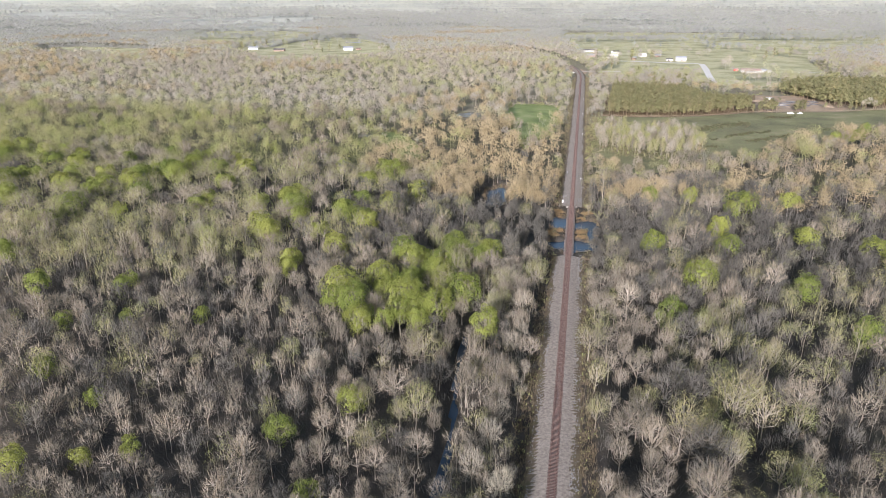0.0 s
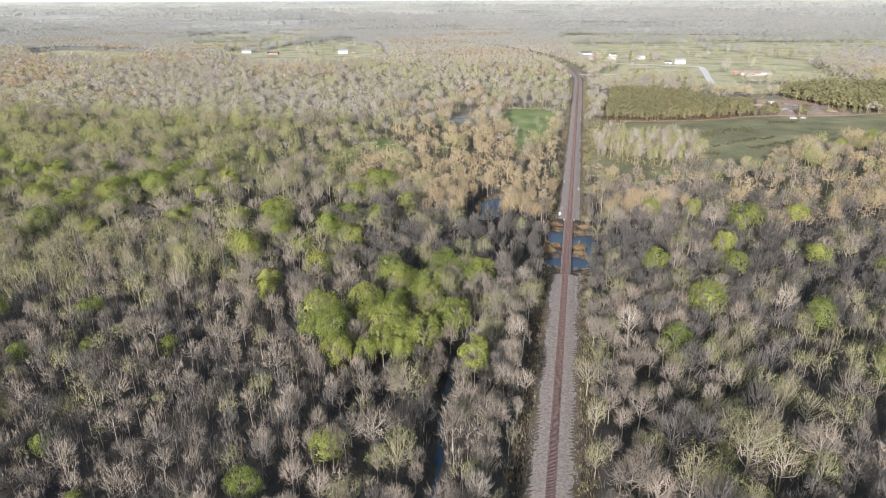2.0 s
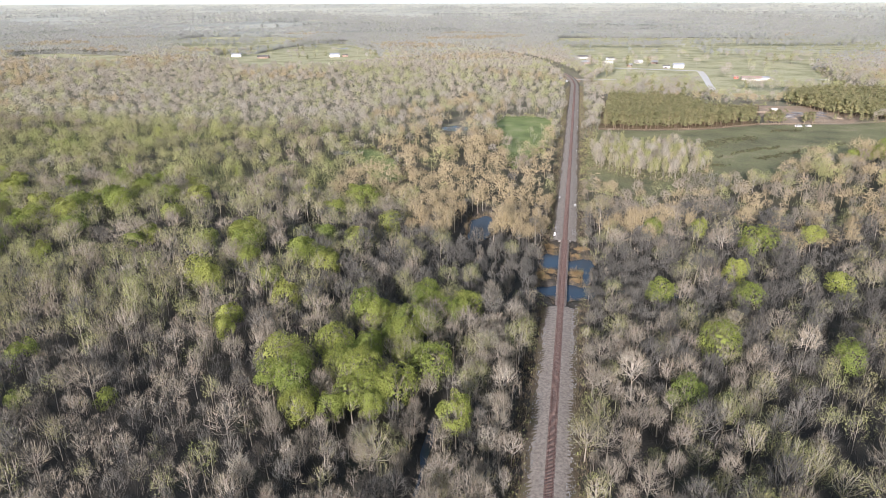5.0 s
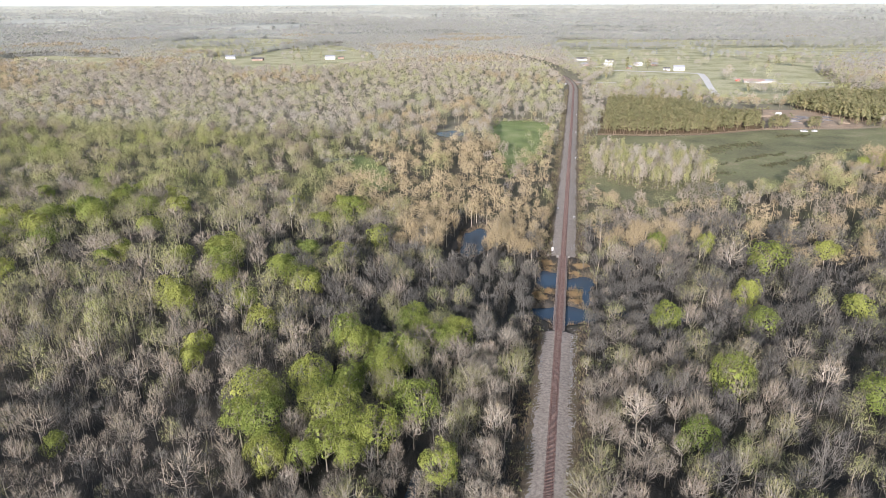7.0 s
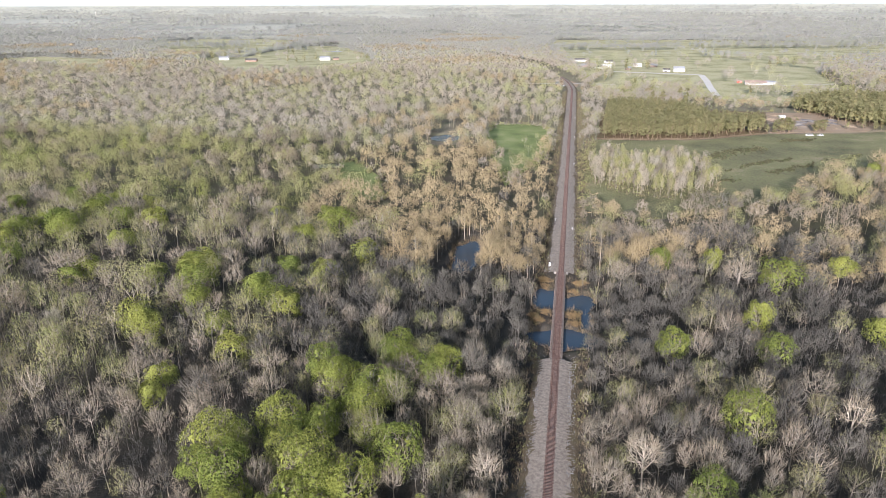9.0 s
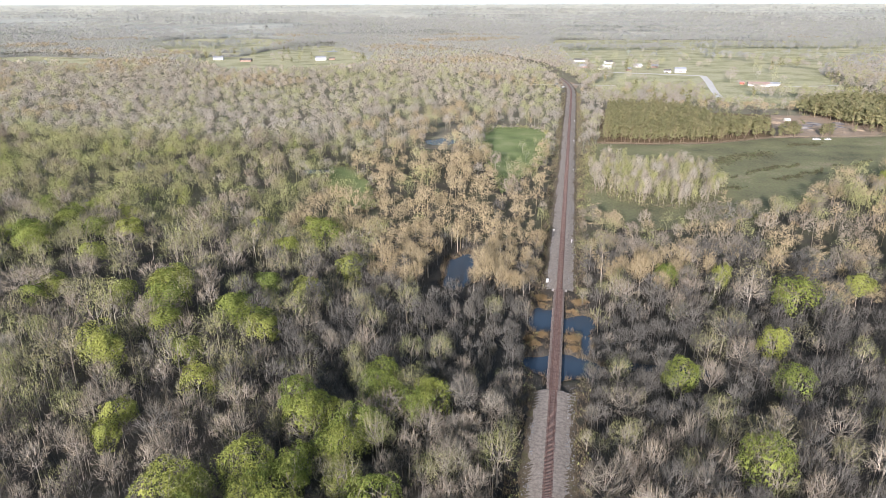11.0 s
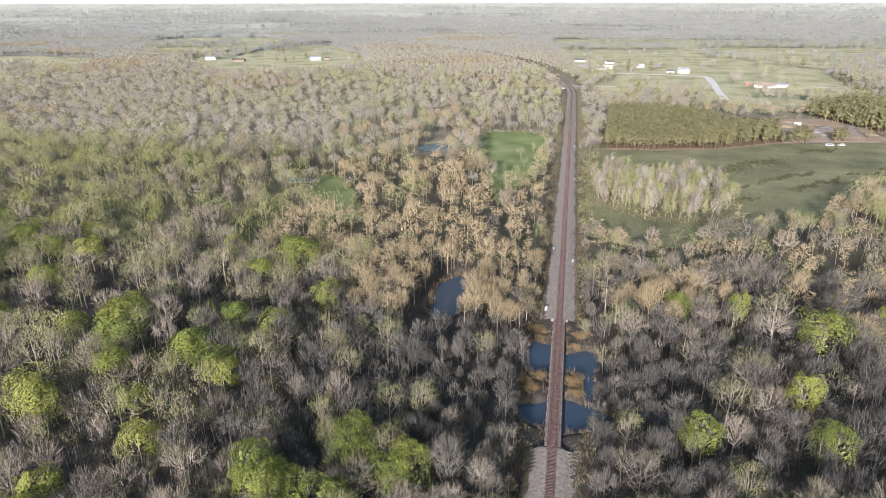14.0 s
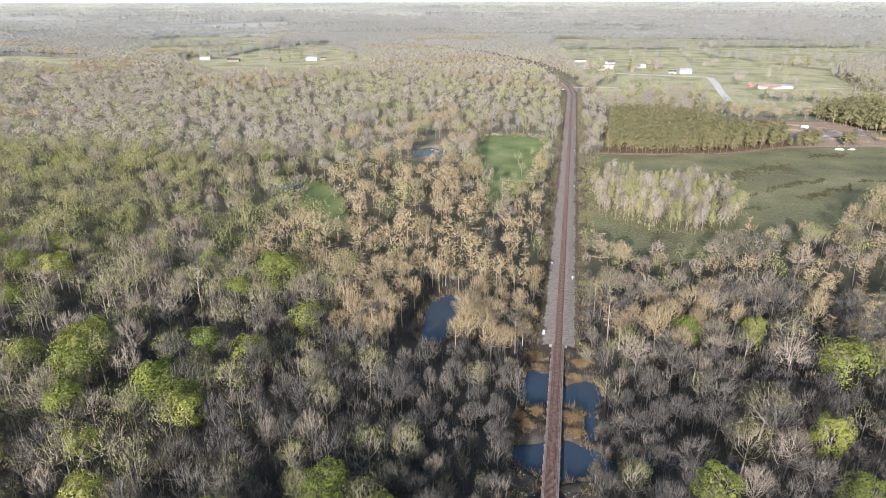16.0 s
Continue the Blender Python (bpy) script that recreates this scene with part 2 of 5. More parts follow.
gx = axis((-10500, -2000, 500), (-2000, -600, 100), (-600, -140, 20), (-140, -64, 4), (-64, 40, 2), (40, 140, 5), (140, 600, 20), (600, 2000, 100), (2000, 10500, 500))
gy = axis((-2500, -200, 300), (-200, 60, 20), (60, 290, 5), (290, 420, 2), (420, 700, 5), (700, 1400, 25), (1400, 2400, 80), (2400, 10500, 450))
GX, GY = np.meshgrid(gx, gy)
fx, fy, fz, _k = far_place(GX, GY)
gverts = np.stack([fx, fy, fz + ground_z(GX, GY)], -1).reshape(-1, 3)
nx, ny = len(gx), len(gy)
ii = (np.arange(ny - 1)[:, None] * nx + np.arange(nx - 1)[None]).ravel()
gtris = np.concatenate([np.stack([ii, ii + 1, ii + nx + 1], 1), np.stack([ii, ii + nx + 1, ii + nx], 1)])
cen = np.stack([GX, GY], -1).reshape(-1, 2)[gtris].mean(1)
# Floor colour steps paler with distance; past 2150 m it holds painted haze.
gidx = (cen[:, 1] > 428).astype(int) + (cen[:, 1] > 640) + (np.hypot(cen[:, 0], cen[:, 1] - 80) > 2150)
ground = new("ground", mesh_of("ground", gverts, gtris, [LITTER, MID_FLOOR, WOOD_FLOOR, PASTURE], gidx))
tagged(ground, "brown leaf-littered bottomland floor rising into distant pasture", "ground", kind="structure")


arc = np.linspace(radians(-75), radians(60), 40)
bx, by = 4480 * np.sin(arc), 80 + 4480 * np.cos(arc)
bv = np.concatenate([np.stack([bx, by, 0 * bx + 20], 1), np.stack([bx, by, 0 * bx + 700], 1)])
bi = np.arange(39)
HAZE, _n, _l = nodes_of("pale_horizon_sky")
_e = _n.new("ShaderNodeEmission")
_e.inputs["Color"].default_value, _e.inputs["Strength"].default_value = (0.80, 0.86, 0.90, 1), 0.72
_l.new(_e.outputs[0], _n["Material Output"].inputs["Surface"])
backdrop = new("backdrop", mesh_of("backdrop", bv, np.concatenate([np.stack([bi, bi + 1, bi + 41], 1), np.stack([bi, bi + 41, bi + 40], 1)]), [HAZE]))
tagged(backdrop, "pale milky sky low over the horizon", "sky", kind="structure")


# Haze is put into these paler base colours, more in FAR than MID.
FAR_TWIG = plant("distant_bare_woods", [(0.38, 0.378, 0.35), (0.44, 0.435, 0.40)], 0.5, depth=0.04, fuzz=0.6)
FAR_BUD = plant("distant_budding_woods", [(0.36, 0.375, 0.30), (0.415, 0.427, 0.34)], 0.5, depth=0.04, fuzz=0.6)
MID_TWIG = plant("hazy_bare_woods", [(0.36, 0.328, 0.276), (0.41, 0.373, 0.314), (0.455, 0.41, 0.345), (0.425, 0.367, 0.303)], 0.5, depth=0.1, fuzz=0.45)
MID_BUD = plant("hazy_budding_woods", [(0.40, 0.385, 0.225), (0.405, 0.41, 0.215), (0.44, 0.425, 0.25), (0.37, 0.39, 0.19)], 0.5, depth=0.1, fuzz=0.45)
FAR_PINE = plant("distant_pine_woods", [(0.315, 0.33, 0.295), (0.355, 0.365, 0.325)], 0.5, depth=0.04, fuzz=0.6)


def sheet(name, corners, z, material, label, category, spread=0.0):
    bm = bm_new()
    mx, my = sum(c[0] for c in corners) / len(corners), sum(c[1] for c in corners) / len(corners)
    k = 1.0 + spread / max(abs(c[1] - my) for c in corners)
    bm.faces.new([bm.verts.new((mx + (x - mx) * k, my + (y - my) * k, z)) for x, y in corners])
    bmesh.ops.triangulate(bm, faces=bm.faces)
    ob = new(name, bm_mesh(name, bm, material))
    return tagged(ob, label, category, kind="structure")


def inside(x, y, corners):
    hit = np.zeros(np.shape(x), bool)
    for (x0, y0), (x1, y1) in zip(corners, corners[1:] + corners[:1]):
        if y0 != y1:
            hit ^= ((y0 > y) != (y1 > y)) & (x < (x1 - x0) * (y - y0) / (y1 - y0) + x0)
    return hit


FIELD_WEEDY = [(11, 474), (40, 456), (64, 468), (96, 486), (120, 503), (150, 534), (186, 574), (228, 612), (385, 690), (400, 820), (256, 748), (176, 732), (120, 698), (65, 685), (23, 682), (14, 640)]
CLEARING = [(-74, 738), (-76, 690), (-66, 640), (-58, 598), (-48, 556), (-40, 520), (-31, 560), (-19, 600), (-16, 650), (-17, 700), (-24, 738), (-45, 746)]
GLADE = [(-178, 578), (-156, 512), (-136, 480), (-114, 464), (-110, 478), (-130, 530), (-158, 570)]
FARM = [(28, 1000), (150, 990), (215, 905), (300, 905), (345, 1000), (375, 1160), (400, 1300), (470, 1450), (560, 1560), (800, 1700), (1000, 1900), (1000, 2100), (330, 2140), (60, 2130), (-60, 2100), (-70, 1760), (-30, 1640), (-10, 1420), (14, 1200)]
FARM_LEFT = [(-740, 1330), (-640, 1220), (-560, 1120), (-430, 1130), (-350, 1240), (-367, 1343), (-422, 1504), (-540, 1700), (-600, 1790), (-680, 1790), (-700, 1640), (-790, 1500)]
FARM_BACK = [(-1180, 1720), (-1159, 2020), (-982, 2070), (-763, 1990), (-735, 1822), (-690, 1440), (-830, 1425), (-960, 1560)]
MEADOW = [(-1200, 1330), (-1109, 1200), (-820, 1140), (-860, 1290), (-940, 1360), (-1150, 1400)]
LOT = [(180, 738), (188, 775), (206, 858), (285, 866), (300, 800), (266, 756)]
sheet("field_weedy", FIELD_WEEDY, 0.28, ROUGH_GRASS, "rough weedy green pasture beside the pine stand", "field")
sheet("field_clearing", CLEARING, 0.26, LUSH, "lush green grass clearing in the woods", "field", 4)
sheet("field_glade", GLADE, 0.24, LUSH, "small dark green wet glade among bare trees", "field", -4)
sheet("field_farm", FARM, 0.22, GRASS, "open pale green farm pasture", "field")
sheet("field_farm_far", FARM_LEFT, 0.22, GRASS, "open pale green pasture around white barns", "field")
sheet("field_back_pasture", FARM_BACK, 0.27, GRASS, "wide pale green pasture beyond rows of trees", "field")
sheet("field_meadow", MEADOW, 0.22, GRASS, "small pale green meadow among woods", "field")
sheet("pine_floor", [(24, 684), (66, 686.5), (120, 700.5), (178, 734.5), (186, 770), (206, 860), (128, 868), (34, 864)], 0.2, PINE_STRAW, "brown needle-strewn floor under planted pines", "ground")
sheet("dirt_lot", LOT, 0.34, DIRT, "bare brown dirt lot with grey rubble", "lot")
for nm, (cx, cy, rx, ry, z) in {"water_slough": (8, 331, 52, 36, -1.35), "water_pond": (-46, 390, 10, 27, -1.2), "water_clearing_pond": (-108, 674, 19, 19, -1.2), "water_glade": (-178, 556, 14, 10, -1.3)}.items():
    bm = bm_new()
    bmesh.ops.create_circle(bm, cap_ends=True, segments=48, radius=1, matrix=pose(cx, cy, z) @ Matrix.Diagonal((rx, ry, 1, 1)))
    tagged(new(nm, bm_mesh(nm, bm, WATER)), "still dark water reflecting the pale sky", "water", kind="structure")
sheet("water_ditch", [(-27.6, 60), (-17.2, 60), (-32.4, 238), (-42.8, 238)], -1.8, WATER, "narrow dark water-filled ditch under bare trees", "water")
sheet("water_farm_pool", [(-630, 1784), (-560, 1760), (-545, 1770), (-600, 1796)], 0.3, WATER, "narrow pool at the edge of the pasture", "water")
sheet("water_farm_pond", [(-570, 1596), (-536, 1598), (-530, 1622), (-548, 1634), (-574, 1626)], 0.3, WATER, "small farm pond in the pasture", "water")


# ---------------------------------------------------------------- trees
def unit(v):
    return v / np.maximum(np.linalg.norm(v, axis=-1, keepdims=True), 1e-9)


class Shape:
    """Triangles by part of a plant."""

    def __init__(self, rng):
        self.rng, self.parts = rng, {}

    def add(self, part_name, verts, tris):
        v, t = self.parts.setdefault(part_name, ([], []))
        base = sum(len(a) for a in v)
        v.append(np.asarray(verts, float))
        t.append(np.asarray(tris, int) + base)

    def prism(self, part_name, p, q, r0, r1, n):
        d = unit(q - p)
        a = unit(np.cross(d, [0.3, 0.9, 0.2]))
        b = np.cross(d, a)
        ang = np.arange(n) * 2 * np.pi / n
        ring = np.cos(ang)[:, None] * a + np.sin(ang)[:, None] * b
        i = np.arange(n)
        j = (i + 1) % n
        self.add(part_name, np.concatenate([p + ring * r0, q + ring * r1]), np.concatenate([np.stack([i, j, j + n], 1), np.stack([i, j + n, i + n], 1)]))

    def slivers(self, part_name, p, d, length, width, out=None, fan=False):
        """Thin tapering blades from the points p along d, facing out where that is given; as a fan they widen to the end."""
        n = len(p)
        face = unit(self.rng.normal(size=(n, 3))) if out is None else unit(unit(out) + self.rng.normal(size=(n, 3)) * 0.25)
        side = unit(np.cross(d, face))
        w, ln = np.broadcast_to(width, n)[:, None] / 2, np.broadcast_to(length, n)[:, None]
        e = p + d * ln
        v = np.stack([e - side * w, e + side * w, p] if fan else [p - side * w, p + side * w, e], 1).reshape(-1, 3)
        self.add(part_name, v, np.arange(3 * n).reshape(n, 3))

    def flakes(self, part_name, p, size, out=None, loose=0.4):
        n = len(p)
        face = unit(self.rng.normal(size=(n, 3))) if out is None else unit(unit(out) + self.rng.normal(size=(n, 3)) * loose)
        a = unit(np.cross(face, unit(self.rng.normal(size=(n, 3)))))
        b = np.cross(face, a)
        s = np.broadcast_to(size, n)[:, None] * self.rng.uniform(0.6, 1.3, (n, 1))
        v = np.stack([p + a * s, p - a * s * 0.45 + b * s * 0.75, p - a * s * 0.45 - b * s * 0.75], 1).reshape(-1, 3)
        self.add(part_name, v, np.arange(3 * n).reshape(n, 3))

    def done(self):
        return {k: (np.concatenate(v), np.concatenate(t)) for k, (v, t) in self.parts.items()}


def broad_tree(seed, h=16.0, limbs=10, subs=4, twigs=480, w=0.12, leaves=0, leaf=0.4, detail=2, wide=0.31, long=0.13, flat=0.0, rise=0.25, clumps=0, spray=(0, 0)):
    """A round-crowned tree: trunk, rising limbs and branches that end in a dome, twigs, sprays of twig ends
    (how many, how large) and, if asked, leaves on it, in clumps where their number is given."""
    rng = np.random.default_rng(seed)
    s = Shape(rng)
    lean = rng.normal(size=2) * 0.025 * h
    fork = np.array([lean[0] * 0.5, lean[1] * 0.5, rng.uniform(0.2, 0.32) * h])
    top = np.array([lean[0], lean[1], 0.66 * h])
    mid = np.array([lean[0], lean[1], (0.56 + 0.09 * flat) * h])
    rad = np.array([wide * rng.uniform(0.88, 1.12), wide * rng.uniform(0.88, 1.12), 0.42 - 0.11 * flat]) * h
    if detail:
        s.prism("trunk", np.array([0, 0, -0.4]), fork, (0.016 if detail > 1 else 0.010) * h, (0.011 if detail > 1 else 0.007) * h, 5 if detail > 1 else 3)
        s.prism("trunk", fork, top, 0.010 * h, 0.004 * h, 4 if detail > 1 else 3)
    else:
        s.slivers("trunk", np.array([[0, 0, -0.4]]), unit(top)[None], 0.8 * h, 0.012 * h)
    segs = []
    for i in range(limbs):
        t = (i + 0.5) / limbs
        el = np.arcsin(np.clip(1.0 - 1.12 * t, -1, 1)) + rng.normal() * 0.12
        az = i * 2.4 + seed + rng.normal() * 0.25
        d = np.array([np.cos(az) * np.cos(el), np.sin(az) * np.cos(el), np.sin(el)])
        e = mid + d * rad * rng.uniform(0.66, 0.9)
        p = fork + (top - fork) * np.clip(rng.uniform(-0.15, 0.55) + 0.3 * d[2], 0, 0.95)
        m = (p + e) / 2 + np.array([0, 0, -0.04 * h]) * (1 - abs(d[2])) + rng.normal(size=3) * 0.02 * h + d * np.array([1, 1, 0]) * 0.03 * h
        if detail > 1:
            s.prism("limbs", p, m, 0.0088 * h, 0.0062 * h, 3)
            s.prism("limbs", m, e, 0.0064 * h, 0.0022 * h, 3)
        else:
            s.slivers("limbs", np.array([p, m]), unit(np.array([m - p, e - m])), [np.linalg.norm(m - p) * 1.4, np.linalg.norm(e - m) * 1.1], [0.0095 * h, 0.0075 * h])
        segs += [(m, e)]
        for _ in range(subs):
            q = p + (e - p) * rng.uniform(0.35, 0.85)
            d3 = unit(d + rng.normal(size=3) * 0.75)
            f = mid + d3 * rad * rng.uniform(0.7, 0.98)
            f = q + (f - q) * min(1.0, 0.3 * h / max(np.linalg.norm(f - q), 0.01))
            s.slivers("limbs", q[None], unit(f - q)[None], np.linalg.norm(f - q) * 1.15, 0.0095 * h if detail > 1 else 0.0072 * h)
            segs.append((q, f))
    segs = np.array(segs)
    ends = unit((segs[:, 1] - mid) / rad)

    def dome(n, low):
        """Points on the crown's lumpy dome, with the branch that carries each."""
        q = rng.normal(size=(n, 3))
        q[:, 2] = np.abs(q[:, 2]) * np.where(rng.uniform(0, 1, n) < low, -0.6, 1.0)
        q = unit(q)
        c = q @ ends.T
        best = c.argmax(1)
        f = 0.70 + 0.32 * np.exp(-(np.arccos(np.clip(c.max(1), -1, 1)) / 0.36) ** 2)
        return mid + q * rad * (f * rng.uniform(0.86, 1.04, n))[:, None], q, best

    if twigs:
        tip, out, best = dome(twigs, 0.26 - 0.16 * flat)
        v = tip - (segs[best, 0] * 0.45 + segs[best, 1] * 0.55)
        ln = np.minimum(np.linalg.norm(v, axis=1) * 1.15 + 0.02 * h, h * long * rng.uniform(0.7, 1.6, twigs))
        d = unit(unit(v) + rng.normal(size=(twigs, 3)) * 0.16 + np.array([0, 0, 1.0]) * (rise + 0.5 * np.clip(0.4 - out[:, 2:3], 0, 1)))
        s.slivers("twigs", tip - d * ln[:, None], d, ln, w * rng.uniform(0.6, 1.4, twigs), out + np.array([0, 0, 0.2]), detail < 1)
    if spray[0]:
        tip, out, best = dome(spray[0], 0.2)
        s.flakes("twigs", mid + (tip - mid) * rng.uniform(0.86, 0.98, (spray[0], 1)), spray[1], out * np.array([1, 1, 0.55]), 0.12)
    if leaves and clumps:
        tip, out, best = dome(clumps, 0.22)
        c = rng.integers(0, clumps, leaves)
        u = unit(rng.normal(size=(leaves, 3)) + out[c] * 0.9 + np.array([0, 0, 0.25]))
        r = h * 0.62 * wide / 0.31 / math.sqrt(clumps) * rng.uniform(0.75, 1.25, clumps)[c]
        p = mid + (tip[c] - mid) * 0.88 + u * (r * rng.uniform(0.55, 1.0, leaves) ** 0.5)[:, None] * np.array([1, 1, 1.15])
        s.flakes("leaves", p, leaf, (u * 0.7 + out[c]) * np.array([1, 1, 0.55]), (0.12, 0.3, 0.5)[detail])
    elif leaves:
        tip, out, best = dome(leaves, 0.3)
        p = segs[best, 1] + (tip - segs[best, 1]) * rng.uniform(0.25 if detail > 1 else 0.6, 1.0, (leaves, 1))
        s.flakes("leaves", p + rng.normal(size=(leaves, 3)) * 0.012 * h, leaf, out + np.array([0, 0, 0.3]), 0.24)
    return s.done()


def cone_tree(seed, h=17.0, twigs=420, w=0.12, detail=2, boughs=46, long=0.075):
    """A leafless cypress: straight trunk with level boughs that shorten to a blunt top."""
    rng = np.random.default_rng(seed)
    s = Shape(rng)
    top = np.array([rng.normal() * 0.2, rng.normal() * 0.2, h])
    if detail > 1:
        s.prism("trunk", np.array([0, 0, -0.4]), top * 0.5, 0.02 * h, 0.010 * h, 5)
        s.prism("trunk", top * 0.5, top, 0.010 * h, 0.002 * h, 4)
    else:
        s.slivers("trunk", np.array([[0, 0, -0.4]]), unit(top)[None], h, 0.013 * h)
    u = rng.uniform(0.34, 0.98, boughs)
    az = rng.uniform(0, 6.28, boughs)
    ln = h * (0.25 * np.sqrt(1 - u) + 0.035) * rng.uniform(0.75, 1.2, boughs)
    d = unit(np.stack([np.cos(az), np.sin(az), rng.uniform(0.0, 0.4, boughs)], 1))
    p = top * u[:, None]
    s.slivers("limbs", p, d, ln * 1.1, 0.0065 * h if detail > 1 else 0.010 * h)
    k = rng.integers(0, boughs, twigs)
    q = p[k] + d[k] * (ln[k] * rng.uniform(0.25, 1.0, twigs))[:, None]
    d2 = unit(d[k] * 0.5 + rng.normal(size=(twigs, 3)) * np.array([0.6, 0.6, 0.35]) + np.array([0, 0, 0.1]))
    s.slivers("twigs", q, d2, h * long * rng.uniform(0.6, 1.3, twigs), w * rng.uniform(0.7, 1.3, twigs), d[k] + np.array([0, 0, 0.6]))
    return s.done()


def pine_tree(seed, h=16.0, needles=330, size=0.6, detail=2):
    """A plantation pine: bare straight stem and a rounded tapering crown of needle tufts."""
    rng = np.random.default_rng(seed)
    s = Shape(rng)
    top = np.array([rng.normal() * 0.2, rng.normal() * 0.2, h * 0.96])
    if detail > 1:
        s.prism("trunk", np.array([0, 0, -0.4]), top, 0.012 * h, 0.003 * h, 5)
    else:
        s.slivers("trunk", np.array([[0, 0, -0.4]]), unit(top)[None], h * 1.1, 0.03 * h)
    n = 26
    u = rng.uniform(0.2, 1.0, n)
    az = rng.uniform(0, 6.28, n)
    ln = h * 0.20 * np.sqrt(np.clip(1 - ((u - 0.48) / 0.56) ** 2, 0.05, 1)) * rng.uniform(0.6, 1.1, n)
    d = unit(np.stack([np.cos(az), np.sin(az), rng.uniform(0.05, 0.5, n)], 1))
    p = top * u[:, None]
    if detail > 1:
        s.slivers("limbs", p, d, ln, 0.1)
    k = rng.integers(0, n, needles)
    q = p[k] + d[k] * (ln[k] * rng.uniform(0.35, 1.05, needles))[:, None] + rng.normal(size=(needles, 3)) * h * 0.022
    s.flakes("needles", q, size, (q - np.array([0, 0, 0.5 * h])) * np.array([1, 1, 0.35]), 0.3)
    return s.done()


def bush(seed, h=1.6, stems=26, w=0.07, leaves=0, lean=0.26):
    rng = np.random.default_rng(seed)
    s = Shape(rng)
    p = rng.normal(size=(stems, 3)) * np.array([0.3, 0.3, 0]) * h
    d = unit(rng.normal(size=(stems, 3)) * np.array([lean, lean, 0.1]) + np.array([0, 0, 0.8]))
    s.slivers("stems", p - np.array([0, 0, 0.15]), d, h * rng.uniform(0.5, 1.1, stems), w)
    if leaves:
        s.flakes("leaves", rng.normal(size=(leaves, 3)) * h * 0.3 + np.array([0, 0, h * 0.55]), 0.16 * h)
    return s.done()


MATS = {
    "bare": {"trunk": BARK, "limbs": BARK, "twigs": TWIG, "leaves": TWIG},
    "budding": {"trunk": BARK, "limbs": BARK, "twigs": OLIVE, "leaves": BUDS},
    "green": {"trunk": BARK, "limbs": BARK, "twigs": LEAF, "leaves": LEAF},
    "cypress": {"trunk": BARK, "limbs": RUSSET, "twigs": RUSSET, "leaves": RUSSET},
    "swamp": {"trunk": SWAMP, "limbs": SWAMP, "twigs": SWAMP, "leaves": SWAMP},
    "pale": {"trunk": BARK, "limbs": PALE, "twigs": PALE, "leaves": PALE},
    "pine": {"trunk": PINE_BARK, "limbs": PINE_BARK, "needles": NEEDLE},
    # the same woods further off, with haze painted into the colours
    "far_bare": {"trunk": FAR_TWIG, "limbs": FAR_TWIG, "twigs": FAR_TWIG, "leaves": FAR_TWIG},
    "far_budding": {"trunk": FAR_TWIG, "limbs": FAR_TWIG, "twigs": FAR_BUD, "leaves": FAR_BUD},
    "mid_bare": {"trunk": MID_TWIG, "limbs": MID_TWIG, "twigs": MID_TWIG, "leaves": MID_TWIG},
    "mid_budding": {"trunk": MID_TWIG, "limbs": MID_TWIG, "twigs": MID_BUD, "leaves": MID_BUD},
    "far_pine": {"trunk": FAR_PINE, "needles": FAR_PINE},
    "scrub": {"stems": SCRUB, "leaves": BUDS},
    "sapling": {"stems": SWAMP},
    "weeds": {"stems": BRIAR},
    "straw": {"stems": STRAW},
}


def set_of(seed, bare, bud, green, cyp, detail, sizes, broader=1.0, flat=0.0):
    """The broad and conical kinds at one fineness. Each: limbs, branches, twigs, twig width, leaves, leaf size, clumps, sprays, spray size."""
    def broad(kind, i, row):
        return broad_tree(seed + kind * 20 + i, limbs=row[0], subs=row[1], twigs=row[2], w=row[3], leaves=row[4], leaf=row[5], detail=detail, clumps=row[6], spray=row[7:], wide=(0.22, 0.26, 0.28, 0.32, 0.24, 0.36)[i] * broader * (1.15 if kind == 2 else 1.0), long=sizes, flat=0.0 if kind == 2 else flat)
    return {
        "bare": [broad(0, i, bare) for i in range(6)], "budding": [broad(1, i, bud) for i in range(5)], "green": [broad(2, i, green) for i in range(4)],
        "pale": [broad(4, i, bare) for i in range(4)], "swamp": [broad(5, i, bare) for i in range(4)],
        "cypress": [cone_tree(seed + 60 + i, twigs=cyp[0], w=cyp[1], detail=detail, boughs=cyp[2], long=cyp[3]) for i in range(2)] + [broad(6, i, bare) for i in range(4)],
    }


NEAR = set_of(1000, (12, 8, 520, 0.085, 0, 0, 0, 0, 0), (11, 5, 260, 0.085, 820, 0.145, 36, 0, 0), (11, 3, 0, 0.08, 4300, 0.205, 44, 60, 0.6), (520, 0.085, 46, 0.075), 2, 0.15, 1.16, 0.3)
CLOSE = set_of(1200, (9, 6, 230, 0.13, 0, 0, 0, 0, 0), (8, 3, 80, 0.12, 340, 0.19, 20, 0, 0), (8, 2, 0, 0.13, 2100, 0.3, 30, 0, 0), (260, 0.15, 34, 0.075), 1, 0.17, 1.06, 0.45)
MIDDLE = set_of(1400, (7, 3, 170, 0.19, 0, 0, 0, 80, 0.4), (7, 2, 40, 0.18, 250, 0.31, 17, 30, 0.42), (7, 1, 0, 0.25, 330, 0.33, 18, 20, 0.5), (180, 0.26, 28, 0.085), 1, 0.17, 1.34, 0.5)
OUTER = set_of(1600, (4, 0, 20, 0.4, 0, 0, 0, 92, 0.64), (4, 0, 4, 0.4, 80, 0.58, 11, 20, 0.62), (4, 0, 0, 0.5, 100, 0.6, 11, 0, 0), (80, 0.45, 12, 0.11), 0, 0.18, 1.36, 0.5)
